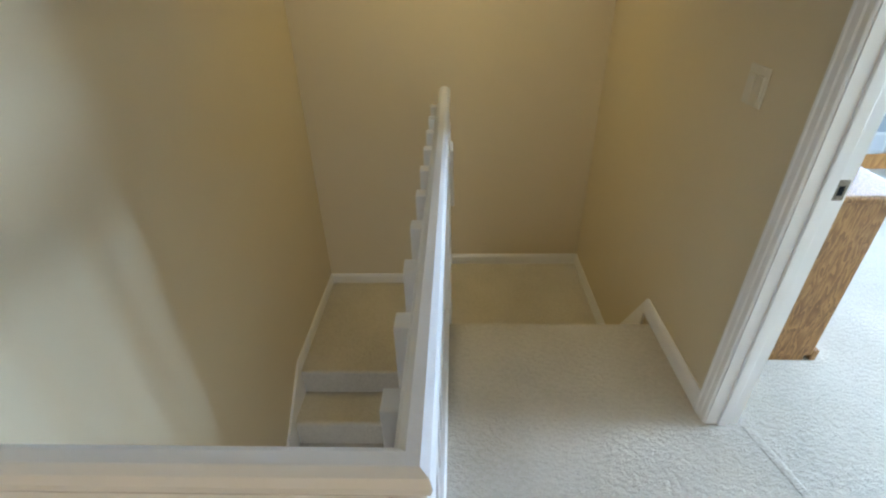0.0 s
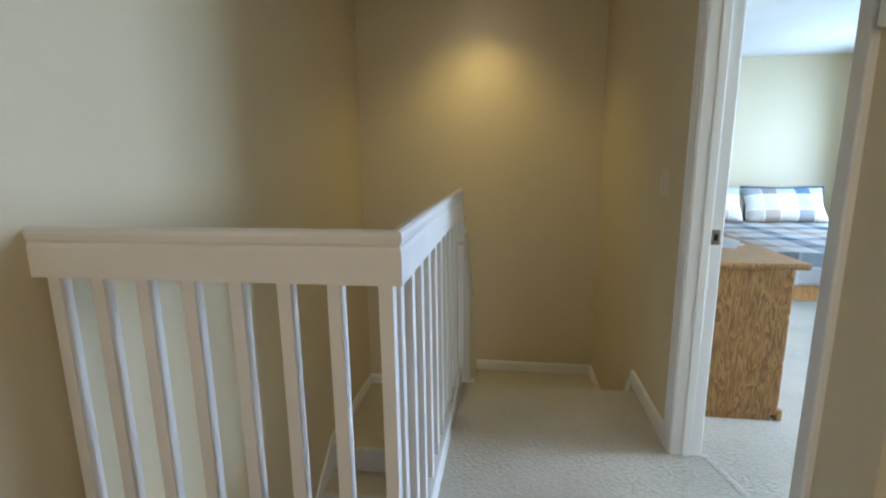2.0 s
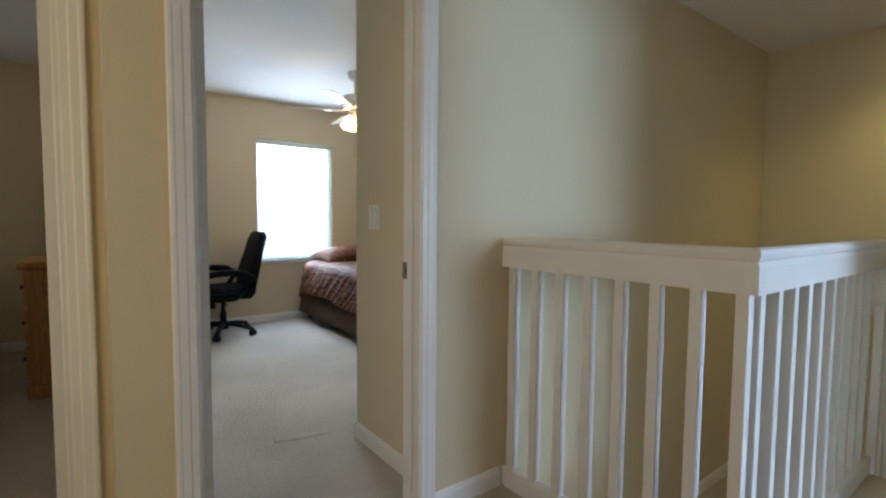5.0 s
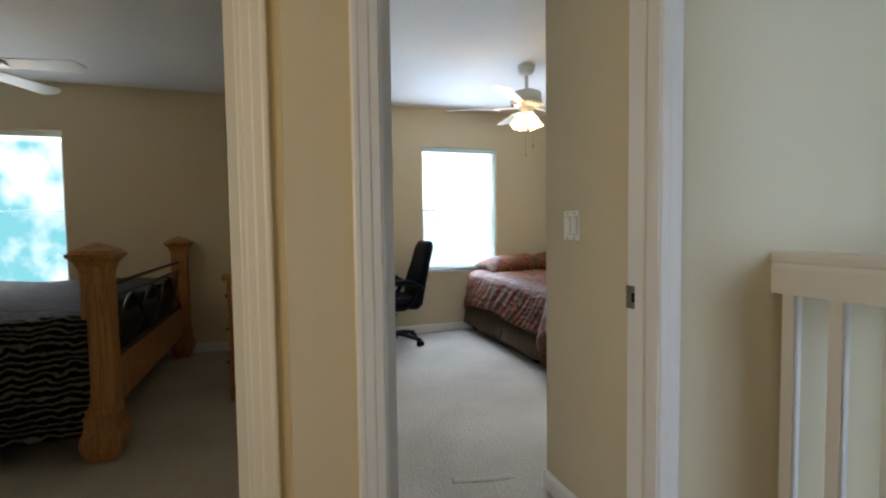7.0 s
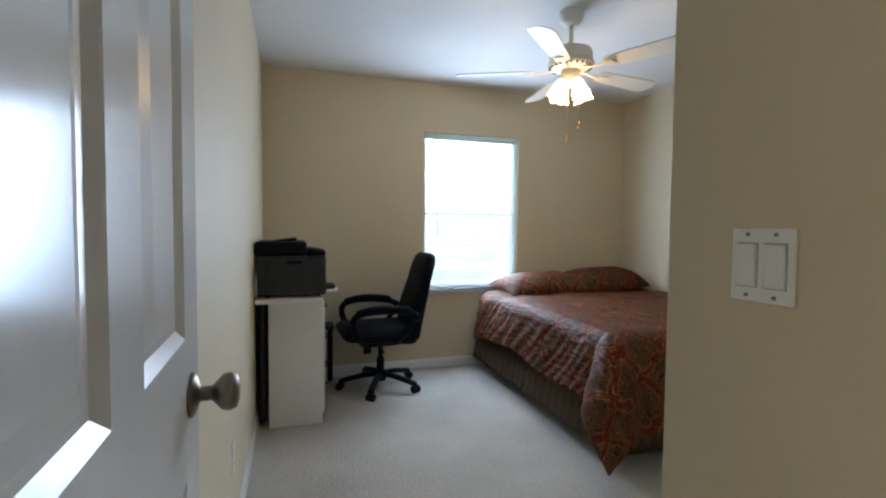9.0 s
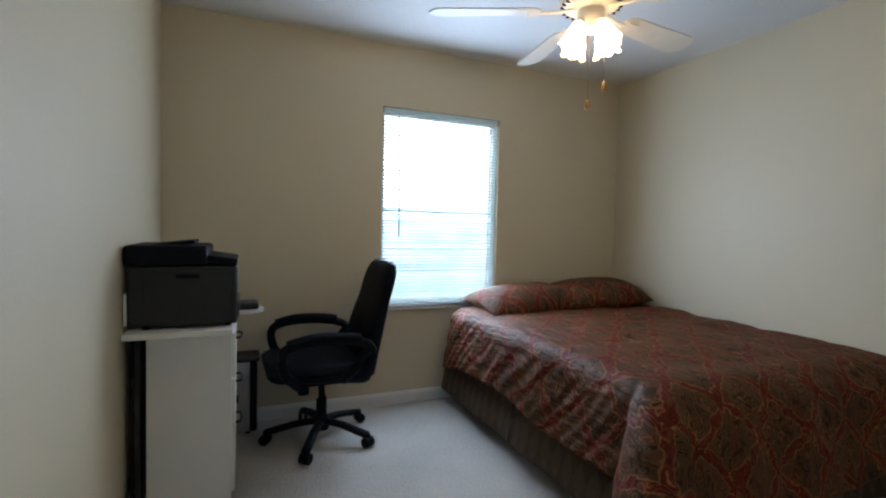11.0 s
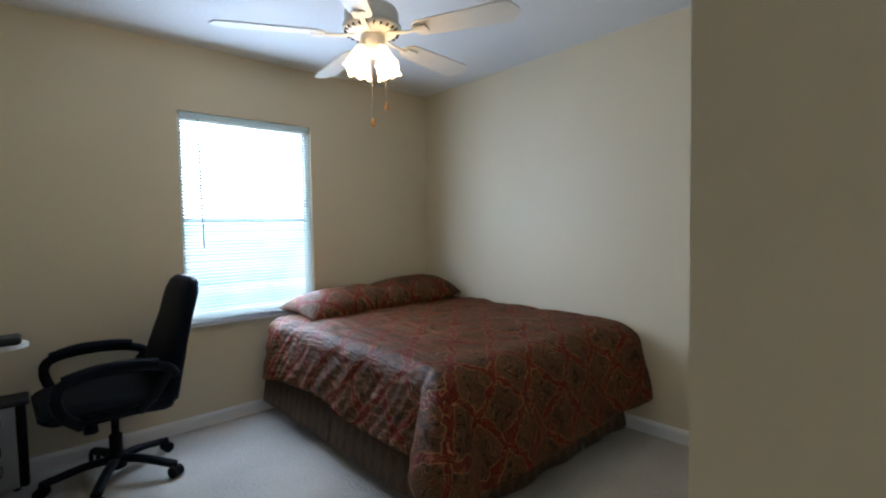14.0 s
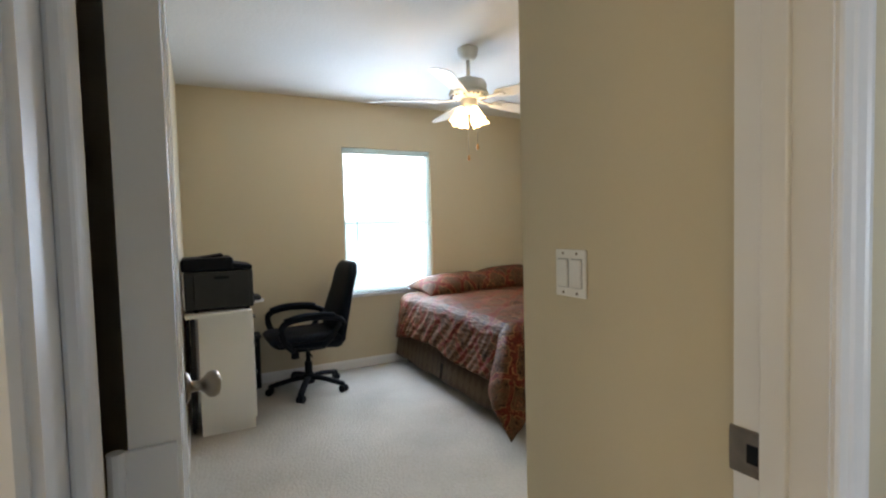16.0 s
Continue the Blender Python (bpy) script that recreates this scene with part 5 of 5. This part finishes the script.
part("base_moulding", boxes((DX1 - 0.02, DX1 + 0.006, DY0 + 0.0, DY1, 0.0, 0.055), bevel=0.004), OAK, dz)
bm = bmesh.new()
n = 40
c = bm.verts.new((0, 0, 0.004))
rim = [bm.verts.new(((0.17 + 0.012 * math.cos(10 * 2 * math.pi * i / n)) * math.cos(2 * math.pi * i / n), (0.24 + 0.012 * math.cos(10 * 2 * math.pi * i / n)) * math.sin(2 * math.pi * i / n), 0.002 + 0.002 * math.sin(7 * i))) for i in range(n)]
for i in range(n):
    bm.faces.new((c, rim[i], rim[(i + 1) % n]))
bmesh.ops.solidify(bm, geom=list(bm.faces), thickness=0.0015)
do = tagged(part("lace_doily", bm, LACE), "white lace doily on the oak dresser", "doily")
do.location = (1.30, 1.30, 0.767)
mir = thing("standing_mirror", "tall dark-framed mirror standing on the oak dresser", "mirror", (1.165, 1.40, 0.765))
WALNUT = wood("dark_walnut", (0.05, 0.024, 0.010), (0.10, 0.048, 0.02), 0.45, (20, 20, 3))
for y in (-0.43, 0.43):
    post_ = part("mirror_post", boxes((-0.016, 0.016, y - 0.02, y + 0.02, 0, 1.14), bevel=0.005), WALNUT, mir, "dark wooden upright")
    part("finial", lathe(bmesh.new(), ((0.012, 0.0), (0.022, 0.008), (0.024, 0.02), (0.016, 0.032), (0.004, 0.038)), 14, Matrix.Translation((0, y, 1.14))), WALNUT, post_, smooth=True)
for a, b in ((0.0, 0.05), (1.06, 1.11)):
    part("mirror_rail", boxes((-0.012, 0.012, -0.41, 0.41, a, b), bevel=0.004), WALNUT, mir)
MIRROR = mottled("silvered_glass", (0.85, 0.86, 0.86), (0.87, 0.88, 0.88), 0.02, 1, 10, 0.0, metal=1.0)
part("mirror_glass", boxes((-0.004, 0.004, -0.41, 0.41, 0.05, 1.06)), MIRROR, mir, "silvered mirror glass")

PX0, PX1, PY0, PY1 = 2.44, 4.40, 2.76, 4.85
b2 = thing("plaid_bed", "low platform bed on a pine drawer base", "bed")
part("pine_base", boxes((PX0 + 0.04, PX1, PY0 + 0.03, PY1, 0, 0.14), bevel=0.006), PINE, b2, "honey pine drawer base")
part("mattress", boxes((PX0 + 0.02, PX1 - 0.02, PY0 + 0.02, PY1, 0.14, 0.40), bevel=0.05), SHEET, b2)


def plaid_cover(u, v):
    wx, wy, dr = PX1 - PX0, PY1 - PY0 - 0.1, 0.31
    s, t = u * (wx + dr), v * (wy + dr)
    x, y = PX1 - s, PY1 - 0.1 - t
    ex, ey = max(0.0, PX0 - x), max(0.0, PY0 - y)
    drop = max(ex, ey)
    down = max(0.0, drop - 0.03) if drop else 0.0
    w = 0.014 * math.sin(s * 11 + t * 9) * (1 if drop else 0.3)
    return Vector((max(x, PX0) - min(ex, 0.03) + w * (ex > 0), max(y, PY0) - min(ey, 0.03) + w * (ey > 0), 0.425 - down + 0.008 * noise.noise(Vector((s * 4, t * 4, 1))))), (s, t)


bm = soft_grid(60, 80, plaid_cover)
bmesh.ops.solidify(bm, geom=list(bm.faces), thickness=0.01)
tagged(part("plaid_quilt", bm, CHECKS, smooth=True), "blue, grey and white plaid quilt spread over the low bed", "quilt")
for i, (x, y, mt, tl, w) in enumerate(((3.49, 4.70, CHECKS, 60, 0.92), (3.56, 4.86, NAVY, 70, 0.96), (2.70, 4.71, CHECKS, 62, 0.64))):
    pl = part("pillow", cushion(w, 0.46, 0.17, seed=5 + i), mt, smooth=True)
    pl.matrix_basis = pose(x, y, 0.63, tl, 0, 0)
    tagged(pl, "plaid pillow leaning at the head of the bed" if mt is CHECKS else "navy blue pillow leaning behind the plaid one", "pillow", group="pillows of the plaid bed")


# ---- second bedroom: bed with turned posts ----
zb = thing("post_bed", "honey oak bed with square posts and a wrought iron lattice footboard", "bed")
FY, FX0, FX1 = -2.73, -4.80, -2.79


def post(x, parent):
    """A square post: footed base, reeded shaft, moulded cap with a low pyramid."""
    def stack(name, levels, label=""):
        bm = bmesh.new()
        rings = [[bm.verts.new((x + sx * a, FY + sy * a, z)) for sx, sy in ((-1, -1), (1, -1), (1, 1), (-1, 1))] for a, z in levels]
        for p0, p1 in zip(rings, rings[1:]):
            for i in range(4):
                bm.faces.new((p0[i], p0[(i + 1) % 4], p1[(i + 1) % 4], p1[i]))
        bm.faces.new(rings[0]), bm.faces.new(rings[-1])
        return part(name, bm, PINE, parent, label)
    stack("post_foot", ((0.062, 0.0), (0.082, 0.05), (0.090, 0.10), (0.088, 0.13), (0.074, 0.165), (0.070, 0.20), (0.074, 0.225), (0.074, 0.24)), "bulging square oak foot")
    p = stack("post", ((0.066, 0.24), (0.066, 0.27), (0.063, 0.28), (0.060, 0.955), (0.064, 0.965), (0.064, 0.975)), "square reeded oak post")
    stack("post_cap", ((0.066, 0.975), (0.070, 0.99), (0.080, 1.012), (0.096, 1.030), (0.104, 1.036), (0.104, 1.052), (0.092, 1.056), (0.088, 1.066), (0.012, 1.105)), "moulded oak cap with a low pyramid")
    for s in (-1, 0, 1):
        for q in (-1, 1):
            part("reed", boxes((x + s * 0.032 - 0.007, x + s * 0.032 + 0.007, FY + q * 0.061 - 0.004, FY + q * 0.061 + 0.004, 0.31, 0.90), bevel=0.003), PINE, p)
            part("reed", boxes((x + q * 0.061 - 0.004, x + q * 0.061 + 0.004, FY + s * 0.032 - 0.007, FY + s * 0.032 + 0.007, 0.31, 0.90), bevel=0.003), PINE, p)


post(FX1, zb)
post(FX0, zb)
part("foot_panel", boxes((FX0 + 0.07, FX1 - 0.07, FY - 0.022, FY + 0.022, 0.22, 0.46), bevel=0.006), PINE, zb)
part("side_rail", boxes((FX1 - 0.05, FX1 - 0.01, FY - 2.05, FY - 0.07, 0.22, 0.40), bevel=0.005), PINE, zb)
part("side_rail", boxes((FX0 + 0.01, FX0 + 0.05, FY - 2.05, FY - 0.07, 0.22, 0.40), bevel=0.005), PINE, zb)
L = FX1 - FX0 - 0.14
for z in (0.875, 0.80):
    part("iron_bar", tube(bmesh.new(), [(FX0 + 0.07, FY, z), (FX1 - 0.07, FY, z)], 0.011), DARK_METAL, zb, "dark wrought iron bar")
part("iron_bar", tube(bmesh.new(), [(FX0 + 0.07, FY, 0.475), (FX1 - 0.07, FY, 0.475)], 0.011), DARK_METAL, zb, "dark wrought iron bar")
for i in range(4):
    a, b = FX0 + 0.07 + L * i / 4, FX0 + 0.07 + L * (i + 1) / 4
    for p0, p1, q in ((0.80, 0.48, 0.03), (0.48, 0.80, -0.03)):
        part("iron_scroll", tube(bmesh.new(), arc([(a, FY, p0), (a + (b - a) * 0.3, FY, p0 + (p1 - p0) * 0.22), ((a + b) / 2, FY + q * 0.2, (p0 + p1) / 2), (a + (b - a) * 0.7, FY, p0 + (p1 - p0) * 0.78), (b, FY, p1)]), 0.008), DARK_METAL, zb, "curved wrought iron scroll")
part("mattress", boxes((FX0 + 0.06, FX1 - 0.06, FY - 2.0, FY - 0.06, 0.36, 0.66), bevel=0.05), CHARCOAL, zb)
part("headboard", boxes((FX0, FX1, FY - 2.14, FY - 2.06, 0, 1.25), bevel=0.01), PINE, zb)


def zebra_cover(u, v):
    wx, wy, dr = FX1 - FX0 + 0.02, 1.92, 0.64
    s, t = u * (wx + 2 * dr), v * wy
    x = FX0 - 0.01 - dr + s
    ex = max(0.0, FX0 - 0.01 - x, x - FX1 - 0.01)
    sgn = 1 if x > (FX0 + FX1) / 2 else -1
    w = 0.03 * math.sin(t * 9 + 1.5 * noise.noise(Vector((t, s, 3)))) * min(1, ex / 0.2)
    hump = 0.03 * noise.noise(Vector((s * 2.5, t * 2.5, 8)))
    px = min(max(x, FX0 - 0.01), FX1 + 0.01)
    return Vector((px + sgn * (min(ex, 0.06) + w), FY - 0.035 - t, 0.745 + hump - max(0.0, ex - 0.04))), (s, t)


bm = soft_grid(80, 50, zebra_cover)
bmesh.ops.solidify(bm, geom=list(bm.faces), thickness=0.012)
tagged(part("zebra_comforter", bm, ZEBRA, smooth=True), "black and cream zebra-print comforter over the post bed", "comforter")
st = thing("oak_chest", "honey oak chest with a broad overhanging top", "chest")
part("carcass", boxes((-4.05, -3.40, -2.19, YC - 0.02, 0.06, 0.82), bevel=0.004), PINE, st)
part("top", boxes((-4.09, -3.36, -2.235, YC - 0.02, 0.82, 0.87), bevel=0.02), PINE, st, "broad oak top")
part("plinth", boxes((-4.06, -3.39, -2.20, YC - 0.02, 0, 0.09), bevel=0.01), PINE, st)
for i in range(3):
    d_ = part("drawer", boxes((-4.02, -3.43, -2.205, -2.188, 0.12 + i * 0.235, 0.335 + i * 0.235), bevel=0.005), PINE, st)
    for x in (-3.9, -3.55):
        part("knob", lathe(bmesh.new(), ((0.008, 0), (0.008, 0.012), (0.015, 0.018), (0.011, 0.026)), 12, Matrix.Translation((x, -2.205, 0.23 + i * 0.235)) @ pose(0, 0, 0, 90)), DARK_METAL, d_, smooth=True)
